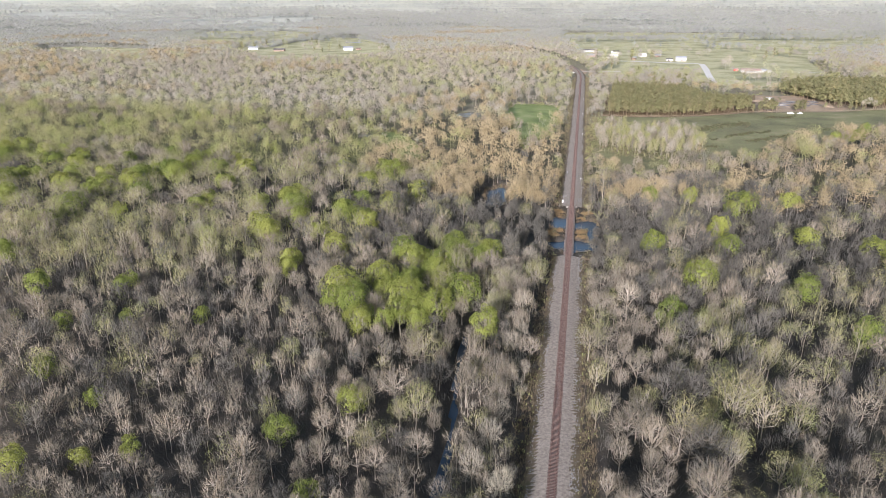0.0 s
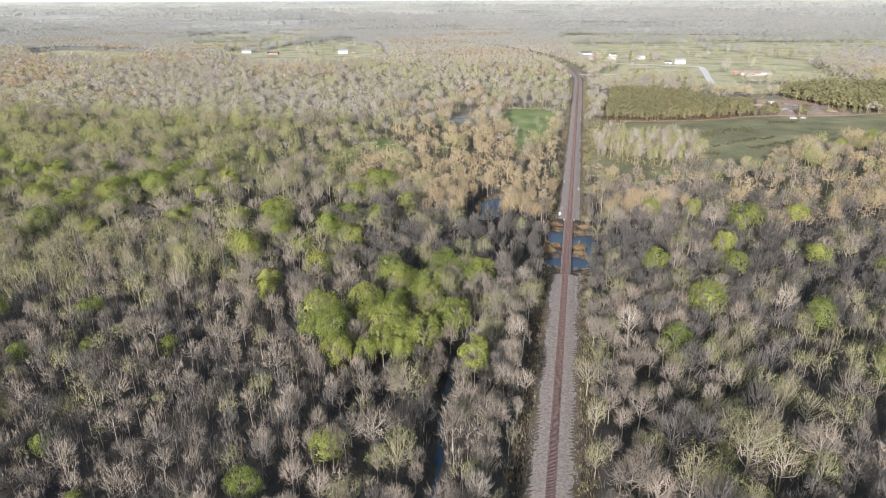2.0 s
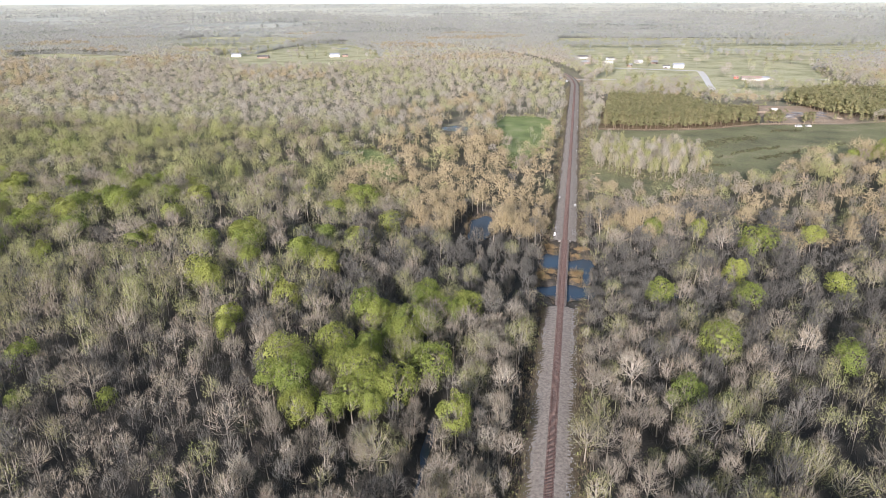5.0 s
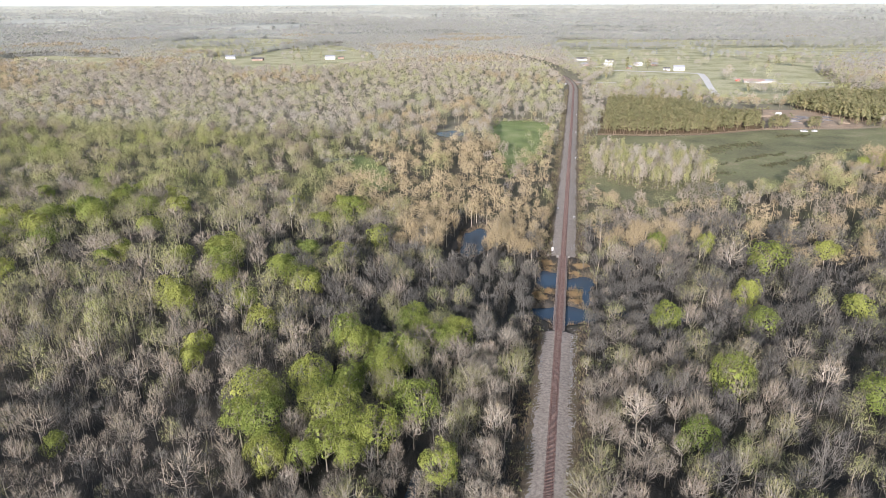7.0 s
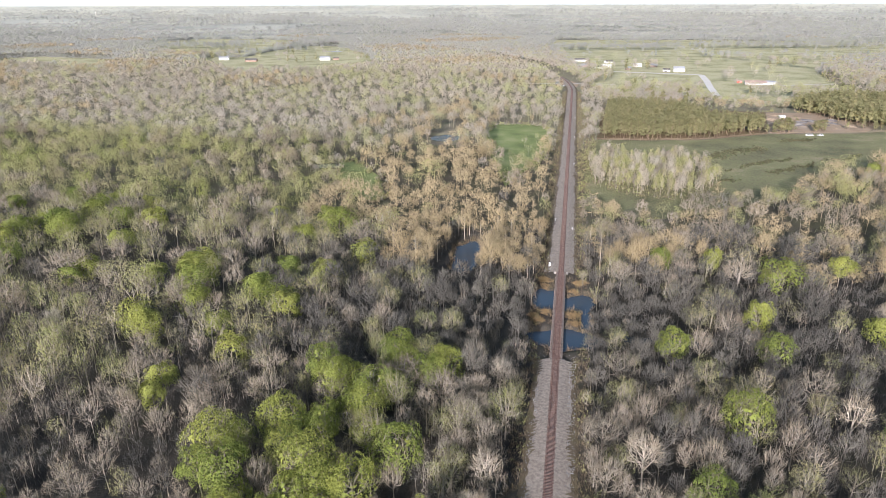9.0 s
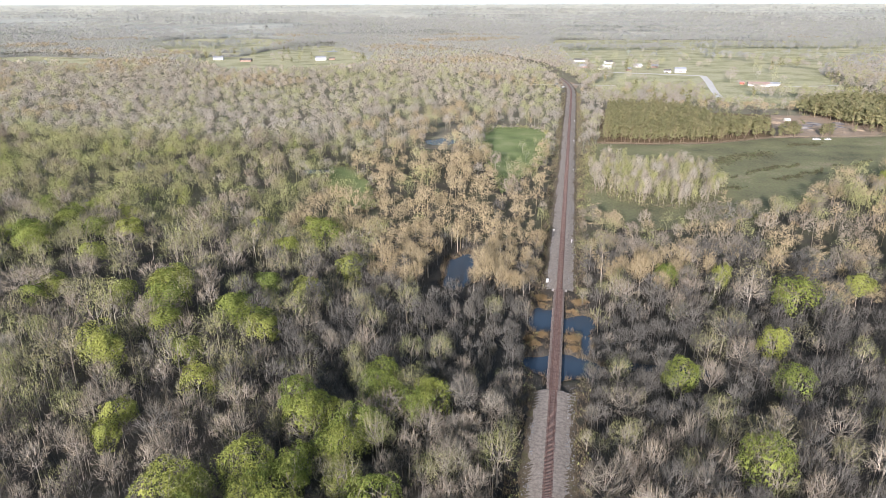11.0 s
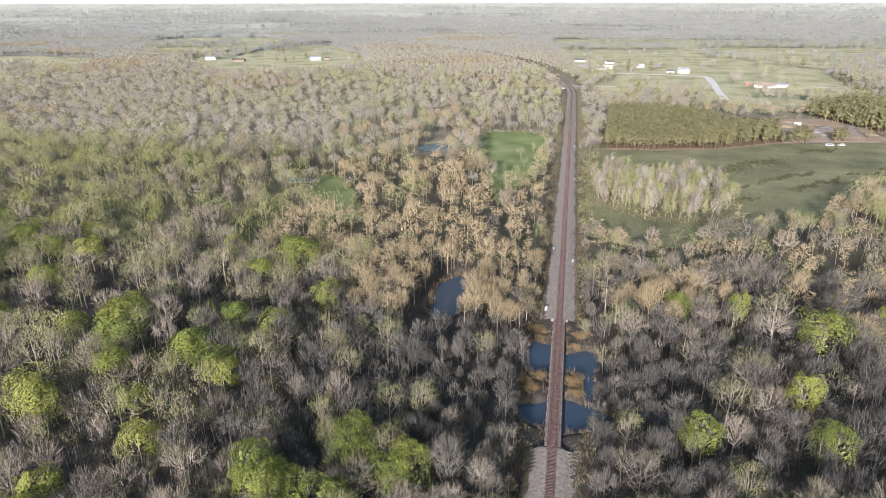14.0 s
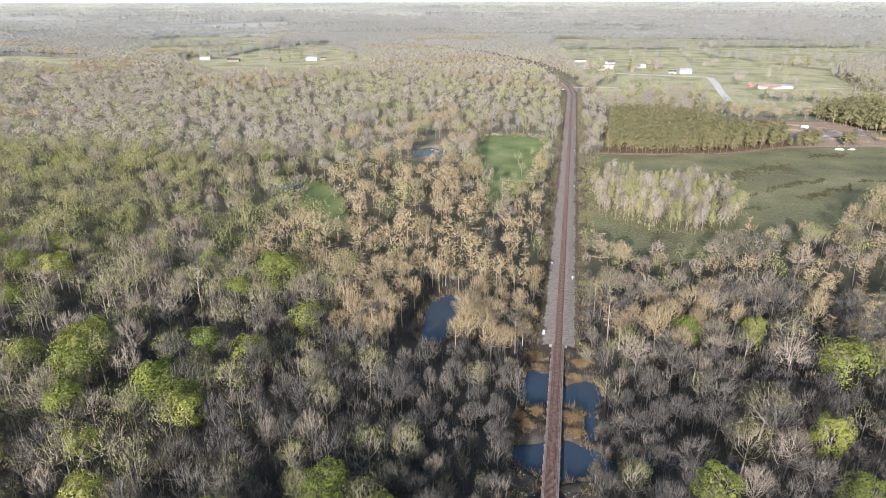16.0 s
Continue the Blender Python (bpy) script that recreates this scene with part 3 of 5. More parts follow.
REMOTE = set_of(1800, (1, 0, 0, 1.5, 0, 0, 0, 10, 1.6), (1, 0, 0, 1.5, 4, 1.5, 4, 6, 1.6), (1, 0, 0, 1.4, 10, 1.55, 5, 0, 0), (12, 1.3, 3, 0.17), 0, 0.5, 1.35, 0.9)
NEAR["pine"] = [pine_tree(90 + i, needles=620, size=0.42) for i in range(3)]
MIDDLE["pine"] = [pine_tree(190 + i, needles=240, size=0.64, detail=1) for i in range(4)]
OUTER["pine"] = [pine_tree(290 + i, needles=84, size=1.1, detail=0) for i in range(4)]
REMOTE["pine"] = [pine_tree(390 + i, needles=16, size=2.6, detail=0) for i in range(4)]


def joined(name, kind, shapes, x, y, z, size, label, category="trees", seed=1, width=None, plain=False):
    """Many plants of one kind as one object."""
    if len(x) == 0:
        return None
    rng = np.random.default_rng(seed)
    n = len(x)
    which, ang, tint = rng.integers(0, len(shapes), n), rng.uniform(0, 6.28, n), rng.uniform(0, 1, n)
    look_of = dict(MATS[kind])
    if plain and "twigs" in look_of:
        look_of["trunk"] = look_of["limbs"] = look_of["twigs"]
    mats = list(dict.fromkeys(look_of.values()))
    V, T, I, C, base = [], [], [], [], 0
    wide = size if width is None else width
    for w in range(len(shapes)):
        sel = which == w
        m = int(sel.sum())
        if not m:
            continue
        c, sn = np.cos(ang[sel])[:, None], np.sin(ang[sel])[:, None]
        for pn, (pv, pt) in shapes[w].items():
            vx = (pv[:, 0] * c - pv[:, 1] * sn) * wide[sel][:, None] + x[sel][:, None]
            vy = (pv[:, 0] * sn + pv[:, 1] * c) * wide[sel][:, None] + y[sel][:, None]
            vz = pv[:, 2] * size[sel][:, None] + z[sel][:, None]
            V.append(np.stack([vx, vy, vz], -1).reshape(-1, 3))
            T.append((pt[None] + (np.arange(m) * len(pv))[:, None, None] + base).reshape(-1, 3))
            I.append(np.full(m * len(pt), mats.index(look_of[pn])))
            C.append(np.repeat(tint[sel], len(pv)))
            base += m * len(pv)
    ob = new(name, mesh_of(name, np.concatenate(V), np.concatenate(T), mats, np.concatenate(I), np.concatenate(C)))
    return tagged(ob, label, category, kind="stuff")


_tree_meshes = {}


def standing_tree(kind, which, m, label, group):
    """One tree as a thing: trunk, crown of limbs and twigs, and foliage where it has any."""
    ob = empty({"bare": "bare_tree", "budding": "budding_tree", "green": "green_tree", "cypress": "cypress_tree", "pale": "pale_tree", "swamp": "swamp_tree", "pine": "pine_tree"}[kind], m)
    tagged(ob, label, "tree", group)
    key = (kind, which)
    if key not in _tree_meshes:
        got, made = NEAR[kind][which], []
        for nm, names in (("trunk", ["trunk"]), ("crown", ["limbs", "twigs"]), ("foliage", ["leaves", "needles"])):
            names = [q for q in names if q in got]
            if not names:
                continue
            V, T, I, base = [], [], [], 0
            for j, q in enumerate(names):
                V.append(got[q][0])
                T.append(got[q][1] + base)
                I.append(np.full(len(got[q][1]), j))
                base += len(got[q][0])
            made.append((nm, mesh_of(nm, np.concatenate(V), np.concatenate(T), [MATS[kind][q] for q in names], np.concatenate(I))))
        _tree_meshes[key] = made
    for nm, me in _tree_meshes[key]:
        new(nm, me).parent = ob
    return ob


# where woods stand
def jittered(x0, x1, y0, y1, step, seed):
    rng = np.random.default_rng(seed)
    X, Y = np.meshgrid(np.arange(x0, x1, step), np.arange(y0, y1, step))
    X = X + (np.arange(len(X)) % 2)[:, None] * step / 2
    return (X + rng.uniform(-0.42, 0.42, X.shape) * step).ravel(), (Y + rng.uniform(-0.42, 0.42, Y.shape) * step).ravel()


PINES = [(30, 690), (66, 692), (120, 706), (176, 740), (180, 764), (136, 776), (120, 838), (40, 848)]
PINES_EAST = [(236, 880), (268, 800), (300, 775), (420, 840), (420, 930), (300, 940)]
GROVE = [(14, 566), (18, 528), (32, 513), (47, 503), (66, 503), (84, 514), (98, 540), (100, 575), (80, 596), (50, 590), (24, 604)]
PINE_CLEAR = [(27, 676), (66, 678), (122, 692), (180, 726), (262, 744), (300, 790), (275, 856), (205, 860), (198, 838), (128, 856), (34, 852)]


def wooded(x, y):
    """True where woods grow."""
    ok = (np.abs(x - rail_x(y) - np.where(y > 480, 0.0, -0.5)) > np.where(y > 480, 12.5, 9.7) + 1.2 * wobble(x, y, 11.0)) & (y > 80)
    ok &= (x > -(52 + 0.96 * y)) & (x < 48 + 0.39 * y)
    for f in (FIELD_WEEDY, CLEARING, GLADE, FARM, FARM_LEFT, FARM_BACK, MEADOW, LOT, PINE_CLEAR, PINES_EAST):
        ok &= ~inside(x + 2.5 * wobble(x, y, 13.0), y, f)
    thin = inside(x, y, [(14, 856), (335, 856), (335, 1000), (14, 1005)])
    ok &= ~thin | (np.abs(wobble(x * 7.3, y * 5.1, 1.0)) > 0.33)
    ok &= ground_z(x, y) > -1.25
    ok &= ~((np.abs(x - creek_x(y)) < 2.4) & (y > 90) & (y < 232))
    ok &= ~((np.abs(x + 46.5) < 9.5) & (np.abs(y - 380) < 32))
    ok &= ~((np.abs(x + 107) < 9.5) & (np.abs(y - 655) < 62))
    ok &= ~((np.abs(x - 176) < 26) & (np.abs(y - 950) < 58))
    ok &= ~((np.abs(x - 131) < 9) & (np.abs(y - 930) < 48))
    return ok


def kinds(x, y, seed):
    """Which kind of tree stands where: 0 bare, 1 budding, 2 green, 3 cypress."""
    rng = np.random.default_rng(seed)
    r = rng.uniform(0, 1, len(x))
    patch = 0.5 + 0.5 * wobble(x + 31, y - 12, 23.0)
    broad = 0.5 + 0.5 * wobble(x - 200, y + 90, 61.0)
    bud = 0.12 + 0.2 * patch + 0.26 * smooth(0.4, 0.8, broad)
    green = np.full(len(x), 0.02)
    left = smooth(-60, -110, x) * smooth(215, 290, y) * (1 - smooth(500, 760, y))
    bud += 0.3 * left + 0.16 * left * (patch > 0.6) + 0.12 * (x > 40) * (y < 300)
    green += 0.12 * left * patch
    bud, green = bud * (1 - 0.4 * smooth(560, 760, y)), green * (1 - 0.85 * smooth(600, 800, y))
    bud += 0.2 * smooth(690, 780, y) * (1 - smooth(1050, 1250, y)) * smooth(-420, -300, x) * (x < 14)
    low = (np.abs(y - 335) < 38) & (x > -90) & (x < 190)
    bud, green = np.where(low, 0.16, bud), np.where(low, 0.0, green)
    green = np.where((np.abs(x) < 50) & (y < 300), 0.0, green)
    near_left = (x < -20) & (y < 215) & (x > -130)
    bud, green = np.where(near_left, 0.10, bud), np.where(near_left, 0.015, green)
    cyp = 0.85 * smooth(-165, -120, x) * (1 - smooth(-16, -10, x)) * smooth(385, 420, y) * (1 - smooth(600, 660, y))
    cyp = np.maximum(cyp, 0.6 * smooth(60, 90, x) * smooth(395, 435, y) * (1 - smooth(620, 690, y)))
    cyp = np.maximum(cyp, 0.35 * (x > 12) * (np.abs(y - 420) < 50))
    cyp = np.maximum(cyp, 0.5 * smooth(580, 680, y) * smooth(0.58, 0.75, 0.5 + 0.5 * wobble(x + 70, y - 300, 75.0)))
    cyp = np.maximum(cyp, 0.9 * (x > -82) * (x < -9) * (y > 358) * (y < 430))
    grove = inside(x, y, GROVE)
    bud, cyp = np.where(grove, 0.85, bud), np.where(grove, 0.0, cyp)
    k = np.where(r < green, 2, np.where(r < green + bud, 1, 0))
    k = np.where(rng.uniform(0, 1, len(x)) < cyp, 3, k)
    # Pale trees grow commoner with distance, partly to put haze's brightness into the colour.
    light = 0.08 + 0.35 * smooth(380, 650, y) + 0.35 * smooth(650, 1000, y)
    light = light * np.where((x > 10) & (y > 480), 0.45, 1.0) - 0.2 * smooth(1100, 1200, y)
    light = np.where(low, 0.05, np.where((x > 30) & (y < 300), 0.02, light))
    k = np.where((k == 0) & (0.45 * rng.uniform(0, 1, len(x)) + 0.55 * (0.5 + 0.5 * wobble(x - 77, y + 40, 38.0)) < light), 4, k)
    # Share of swamp trees, raised where their dark colour also paints in shade.
    wet = 0.12 + 0.55 * smooth(60, 30, np.abs(y - 335)) * (x > -110) + 0.12 * (x < -20) * (y < 300) + 0.5 * (x > 30) * (y < 300)
    wet = np.maximum(wet, 0.75 * (np.abs(y - 284) < 20) * (x > -95) * (x < 100))
    wet = np.maximum(wet, 0.85 * (y > 286) * (y < 358) * (x > -75) * (x < 150))
    wet = np.maximum(wet, 0.7 * (x > 60) * (x < 270) * (y > 286) * (y < 405))
    wet = wet * (1 - smooth(420, 520, y))
    return np.where((k == 0) & (rng.uniform(0, 1, len(x)) < wet), 5, k)


KIND = ["bare", "budding", "green", "cypress", "pale", "swamp"]
LABEL = {
    "bare": "leafless grey-barked hardwood tree with fine twigs",
    "budding": "hardwood tree budding pale yellow-green at the tips",
    "green": "broad tree in fresh bright green leaf",
    "cypress": "straight leafless tan cypress with short level boughs",
    "pale": "leafless hardwood tree with pale tan twigs",
    "swamp": "leafless dark grey swamp tree",
    "pine": "tall dark green plantation pine with bare stem",
}


def heights(x, y, k, seed):
    rng = np.random.default_rng(seed)
    s = rng.normal(0.90, 0.20, len(x)).clip(0.45, 1.35) + 0.12 * wobble(x, y, 17.0)
    low = (np.abs(y - 328) < 44) & (x > -90) & (x < 180)
    s = np.where(low & (k != 2) & (k != 3), s * 0.84, s)
    s = np.where((k == 3) & (y < 432) & (x < 0), 0.95 + 0.6 * (s - 0.9), s)
    edge = np.abs(x) < 20
    s = np.where((x < -20) & (y < 230) & (k != 2), s * 0.88, s)
    s = np.where((x > 12) & (y > 850) & (y < 1005), s * 0.88, s)
    s = np.where(y > 1150, 0.92 + (s - 0.92) * 0.28, s)
    return np.where(edge, s * 0.85, s).clip(0.42, 1.4)


FINE = [broad_tree(950 + i, limbs=7, subs=3, twigs=130, w=0.11, detail=1, wide=0.25 + 0.02 * i, long=0.17, flat=0.2, rise=0.4) for i in range(5)]

# near woods: the trees beside the line stand singly, the rest joined
x, y = jittered(-480, 240, 85, 425, 7.4, 5)
ok = wooded(x, y)
x, y = x[ok], y[ok]
k, z = kinds(x, y, 6), ground_z(x, y)
# trees already in full leaf: a stand beside the line, and single ones
STAND = [(-81, 218), (-69, 259), (-47, 250), (-53, 211), (-38, 270), (-67, 201), (-84, 212), (-68, 230), (-49, 275), (-42, 228), (-58, 240), (-60, 222)]
for cx, cy in STAND:
    k = np.where(np.hypot(x - cx, y - cy) < 7.5, np.where(wobble(x * 5.3, y * 4.1, 1.0) > -0.45, 2, 1), k)
LEAFED = [(118, 380), (109, 318), (135, 311), (71, 298), (70, 320), (39, 297), (-120, 117), (-57, 116), (-161, 153), (-106, 309), (-89, 362), (-136, 299), (-148, 279), (-134, 111), (-135, 142), (-73, 135), (-116, 310), (-100, 301), (-52, 281), (42, 377), (66, 382), (88, 361), (-146, 315), (-98, 334), (-117, 340), (39, 227)]
BUDDED = [(-17, 296), (88, 215), (44, 148), (50, 173), (75, 223), (62, 196), (36, 186), (-12, 262), (20, 262)]
for places, ki in ((LEAFED, 2), (BUDDED, 1)):
    for cx, cy in places:
        j = int(np.argmin(np.hypot(x - cx, y - cy)))
        x[j], y[j], k[j] = cx, cy, ki
# budding trees lean over the ditch, pale ones stand between it and the line
bank, draw = x - creek_x(y), np.random.default_rng(12).uniform(0, 1, len(x))
k = np.where((bank > 2) & (bank < 11) & (y < 245) & (draw < 0.6), 1, k)
k = np.where((bank >= 9) & (x < -8) & (y < 290) & (draw > 0.62), 4, k)
z = ground_z(x, y)
keep = (np.random.default_rng(10).uniform(0, 1, len(x)) > 0.28 * smooth(260, 330, y) * smooth(90, 130, np.abs(x))) | (k == 2)
keep &= ~((x > 40) & (y < 300) & (np.random.default_rng(11).uniform(0, 1, len(x)) < 0.16) & (k != 2))
x, y, k, z = x[keep], y[keep], k[keep], z[keep]
s = heights(x, y, k, 7)
in_stand = np.min([np.hypot(x - cx, y - cy) for cx, cy in STAND], axis=0) < 8.0
s = np.where(k == 2, np.where(in_stand, np.clip(s * 1.05, 0.9, 1.2), np.where(y < 200, np.clip(s * 0.75, 0.6, 0.8), np.clip(s * 1.08, 0.92, 1.15))), s)
wide = np.where((k == 2) & ~in_stand, 0.95, 1.0)
off = np.hypot(x, y - np.clip(y, 130, 320))
taken = np.zeros(len(x), bool)
for ki, most in ((0, 220), (1, 130), (2, 45), (3, 60), (4, 40), (5, 110)):
    idx = np.flatnonzero(k == ki)
    idx = idx[np.argsort(off[idx])][:most]
    taken[idx] = True
    rng = np.random.default_rng(40 + ki)
    for i in idx:
        standing_tree(KIND[ki], int(rng.integers(0, len(NEAR[KIND[ki]]))), pose(x[i], y[i], z[i], 0, 0, rng.uniform(0, 360)) @ Matrix.Diagonal((s[i] * wide[i], s[i] * wide[i], s[i], 1)), LABEL[KIND[ki]], "trees beside the railway")
for ki in range(6):
    sel = (k == ki) & ~taken
    joined(KIND[ki] + "_woods", KIND[ki], CLOSE[KIND[ki]], x[sel], y[sel], z[sel], s[sel], "dense bottomland wood: each a " + LABEL[KIND[ki]], seed=60 + ki, width=(s * (1 + 0.3 * smooth(240, 330, y)))[sel])

# smaller trees crowding the wet ground round the bridge and under the near woods
x, y = jittered(-125, 150, 255, 425, 6.6, 25)
x2, y2 = jittered(40, 130, 90, 270, 11.0, 26)
x, y = np.concatenate([x, x2]), np.concatenate([y, y2])
ok = wooded(x, y)
x, y = x[ok], y[ok]
rng = np.random.default_rng(27)
s, pick = rng.uniform(0.5, 0.85, len(x)), rng.uniform(0, 1, len(x))
for kind, sel in (("swamp", pick < 0.82), ("bare", (pick >= 0.82) & (pick < 0.95)), ("budding", pick >= 0.95)):
    joined(kind + "_understorey", kind, FINE, x[sel], y[sel], ground_z(x, y)[sel], s[sel], "smaller trees among the tall ones: each a " + LABEL[kind], seed=28, width=s[sel] * 0.9)

x, y = jittered(-300, -14, 88, 290, 8.0, 36)
ok = wooded(x, y)
x, y = x[ok], y[ok]
rng = np.random.default_rng(37)
s, pick = rng.uniform(0.5, 0.85, len(x)), rng.uniform(0, 1, len(x))
for kind, sel in (("swamp", pick < 0.3), ("bare", (pick >= 0.3) & (pick < 0.86)), ("budding", pick >= 0.86)):
    joined(kind + "_understorey", kind, FINE, x[sel], y[sel], ground_z(x, y)[sel], s[sel], "smaller trees among the tall ones: each a " + LABEL[kind], seed=38)

# slim trees filling the strip between the ditch and the line
x, y = jittered(-34, -10, 88, 292, 5.0, 44)
ok = wooded(x, y) & (x > creek_x(y) + 1.5)
x, y = x[ok], y[ok]
rng = np.random.default_rng(45)
s, pick = rng.uniform(0.45, 0.8, len(x)), rng.uniform(0, 1, len(x))
for kind, sel in (("bare", pick < 0.45), ("pale", (pick >= 0.45) & (pick < 0.75)), ("budding", pick >= 0.75)):
    joined(kind + "_understorey", kind, FINE, x[sel], y[sel], ground_z(x, y)[sel], s[sel], "slim trees crowding the bank: each a " + LABEL[kind], seed=46)

# saplings and brush under the near woods, coloured dark as the shade in the gaps
SAPLING = [bush(500 + i, h=3.6, stems=9, w=0.14) for i in range(5)]
x, y = jittered(-480, 240, 85, 425, 4.6, 15)
ok = wooded(x, y) & (ground_z(x, y) > -0.4)
x, y = x[ok], y[ok]
s = np.random.default_rng(16).uniform(0.5, 1.25, len(x))
joined("undergrowth", "sapling", SAPLING, x, y, ground_z(x, y), s, "grey leafless saplings and brush under the trees", "undergrowth", seed=17)

# middle and outer woods
for nm, lo, hi, step, shapes, sd in (("middle", 420, 620, 10.2, MIDDLE, 70), ("outer", 615, 1150, 10.2, OUTER, 80), ("far", 1143, 2150, 7.3, REMOTE, 90)):
    x, y = jittered(-70 - 0.97 * hi, 60 + 0.40 * hi, lo, hi, step, sd)
    ok = wooded(x, y) & (np.hypot(x, y - 80) < 2150)
    x, y = x[ok], y[ok]
    k = kinds(x, y, sd + 1)
    s = heights(x, y, k, sd + 2) * (1.1 if nm == "far" else 1.0)
    # More trees take the far colours, with their painted haze, as distance grows.
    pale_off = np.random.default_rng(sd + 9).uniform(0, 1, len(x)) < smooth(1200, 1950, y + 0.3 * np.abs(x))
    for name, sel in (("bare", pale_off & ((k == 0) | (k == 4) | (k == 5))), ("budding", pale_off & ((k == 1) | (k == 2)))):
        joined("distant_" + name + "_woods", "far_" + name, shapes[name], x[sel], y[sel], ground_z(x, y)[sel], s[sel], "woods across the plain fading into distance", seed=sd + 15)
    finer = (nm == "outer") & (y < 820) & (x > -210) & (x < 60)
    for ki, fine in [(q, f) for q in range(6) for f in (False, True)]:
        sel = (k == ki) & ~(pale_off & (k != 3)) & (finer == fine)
        # Outside the middle woods, bare and budding trees use lighter, haze-tinted colours.
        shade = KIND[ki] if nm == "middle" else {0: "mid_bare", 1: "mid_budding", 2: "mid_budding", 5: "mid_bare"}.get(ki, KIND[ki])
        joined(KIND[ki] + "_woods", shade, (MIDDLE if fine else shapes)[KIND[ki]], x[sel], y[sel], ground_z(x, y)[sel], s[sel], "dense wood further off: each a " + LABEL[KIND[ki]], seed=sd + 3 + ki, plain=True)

# woods out to the horizon, haze put into their colours
rng = np.random.default_rng(99)
n = 34000
D = 2150.0 / (1 - rng.uniform(0, 1, n) * (1 - 2150.0 / EDGE))
A = rng.uniform(-0.80, 0.40, n)
x, y = D * np.sin(A), 80 + D * np.cos(A)
band = np.sin(np.log(D) * 42 + 1.6 * np.sin(A * 7 + 1) + 0.8 * np.sin(A * 19))
keep = (band < 0.72 + 0.5 * np.sin(A * 11 + D / 700)) & (wobble(x, y, 420.0) > -0.82)
x, y = x[keep], y[keep]
px, py, pz, sc = far_place(x, y)
k = np.where(rng.uniform(0, 1, len(x)) < 0.16, 1, 0)
pin = rng.uniform(0, 1, len(x)) < 0.3 * ((np.sin(np.log(D) * 29 + 2 * np.sin(A * 5)) > 0.8) & (np.sin(A * 14 + D / 400) > 0.1))[keep]
s = rng.uniform(0.8, 1.2, len(x)) * sc * 1.15
wd = s * (1.4 + 0.9 * (1 - sc))
for nm, sel in (("bare", (k == 0) & ~pin), ("budding", (k == 1) & ~pin), ("pine", pin)):
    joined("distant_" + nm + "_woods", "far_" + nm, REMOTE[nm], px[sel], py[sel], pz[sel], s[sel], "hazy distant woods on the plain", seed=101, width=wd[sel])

# pines
for poly, sd, singles in ((PINES, 120, 90), (PINES_EAST, 130, 0)):
    x, y = jittered(20, 430, 680, 950, 4.7, sd)
    ok = inside(x, y, poly)
    x, y = x[ok], y[ok]
    s = np.random.default_rng(sd).uniform(0.85, 1.1, len(x)) * (1.0 if singles else 1.15)
    first = np.argsort(y - 0.2 * x)[:singles]
    rest = np.setdiff1d(np.arange(len(x)), first)
    for i in first:
        standing_tree("pine", int(i) % 3, pose(x[i], y[i], 0, 0, 0, float(i * 77 % 360)) @ Matrix.Diagonal((s[i], s[i], s[i], 1)), LABEL["pine"], "pines of the plantation")
    joined("pine_stand", "pine", (MIDDLE if singles else OUTER)["pine"], x[rest], y[rest], 0 * x[rest], s[rest], "dense stand of dark green planted pines", seed=sd)

# ---------------------------------------------------------------- railway
def strip(profile, y0, y1, step, follow=True):
    """Triangles of a cross-section (x, z) swept along the line."""
    ys = np.arange(y0, y1 + 0.01, step)
    n, m = len(ys), len(profile)
    px, pz = np.array([p[0] for p in profile]), np.array([p[1] for p in profile])
    v = np.stack([rail_x(ys)[:, None] + px[None], np.repeat(ys[:, None], m, 1), np.repeat(pz[None], n, 0)], -1)
    i = (np.arange(n - 1)[:, None] * m + np.arange(m - 1)[None]).ravel()
    t = np.concatenate([np.stack([i, i + 1, i + m + 1], 1), np.stack([i, i + m + 1, i + m], 1)])
    return v, t


def embankment(name, y0, y1, seed):
    """Flat-topped bed of crushed stone with raked, slightly uneven shoulders."""
    prof = [(-8.6, -0.5), (-7.0, 0.15), (-5.6, 0.5), (-4.2, 0.85), (-3.0, 1.12), (-1.5, 1.22), (1.5, 1.22), (3.0, 1.12), (4.2, 0.85), (5.7, 0.5), (7.1, 0.15), (8.7, -0.5)]
    v, t = strip(prof, y0, y1, 1.5)
    rng = np.random.default_rng(seed)
    amp = np.array([0.4, 0.45, 0.4, 0.2, 0.06, 0.0, 0.0, 0.06, 0.2, 0.4, 0.45, 0.4])
    v[..., 0] += rng.normal(size=v.shape[:2]) * amp * 0.8
    mid = v.reshape(-1, 3)[t].mean(1)
    edge = (np.abs(mid[:, 0] - rail_x(mid[:, 1])) > 5.3 + 0.5 * wobble(mid[:, 0] * 0, mid[:, 1], 9.0)).astype(int)
    ob = new(name, mesh_of(name, v, t, [BALLAST, VERGE], edge))
    return tagged(ob, "grey crushed-stone railway embankment with weedy shoulders", "embankment", kind="structure")


embankment("embankment_south", -170, BRIDGE_0 - 0.4, 1)
embankment("embankment_north", BRIDGE_1 + 0.4, 1350, 2)

track = tagged(empty("railway_track"), "rusty single railway track on dark timber sleepers", "railway", kind="structure")
RAIL_PROFILE = [(-0.075, -0.17), (-0.075, -0.15), (-0.012, -0.12), (-0.012, -0.04), (-0.038, -0.03), (-0.038, 0.0), (0.038, 0.0), (0.038, -0.03), (0.012, -0.04), (0.012, -0.12), (0.075, -0.15), (0.075, -0.17)]
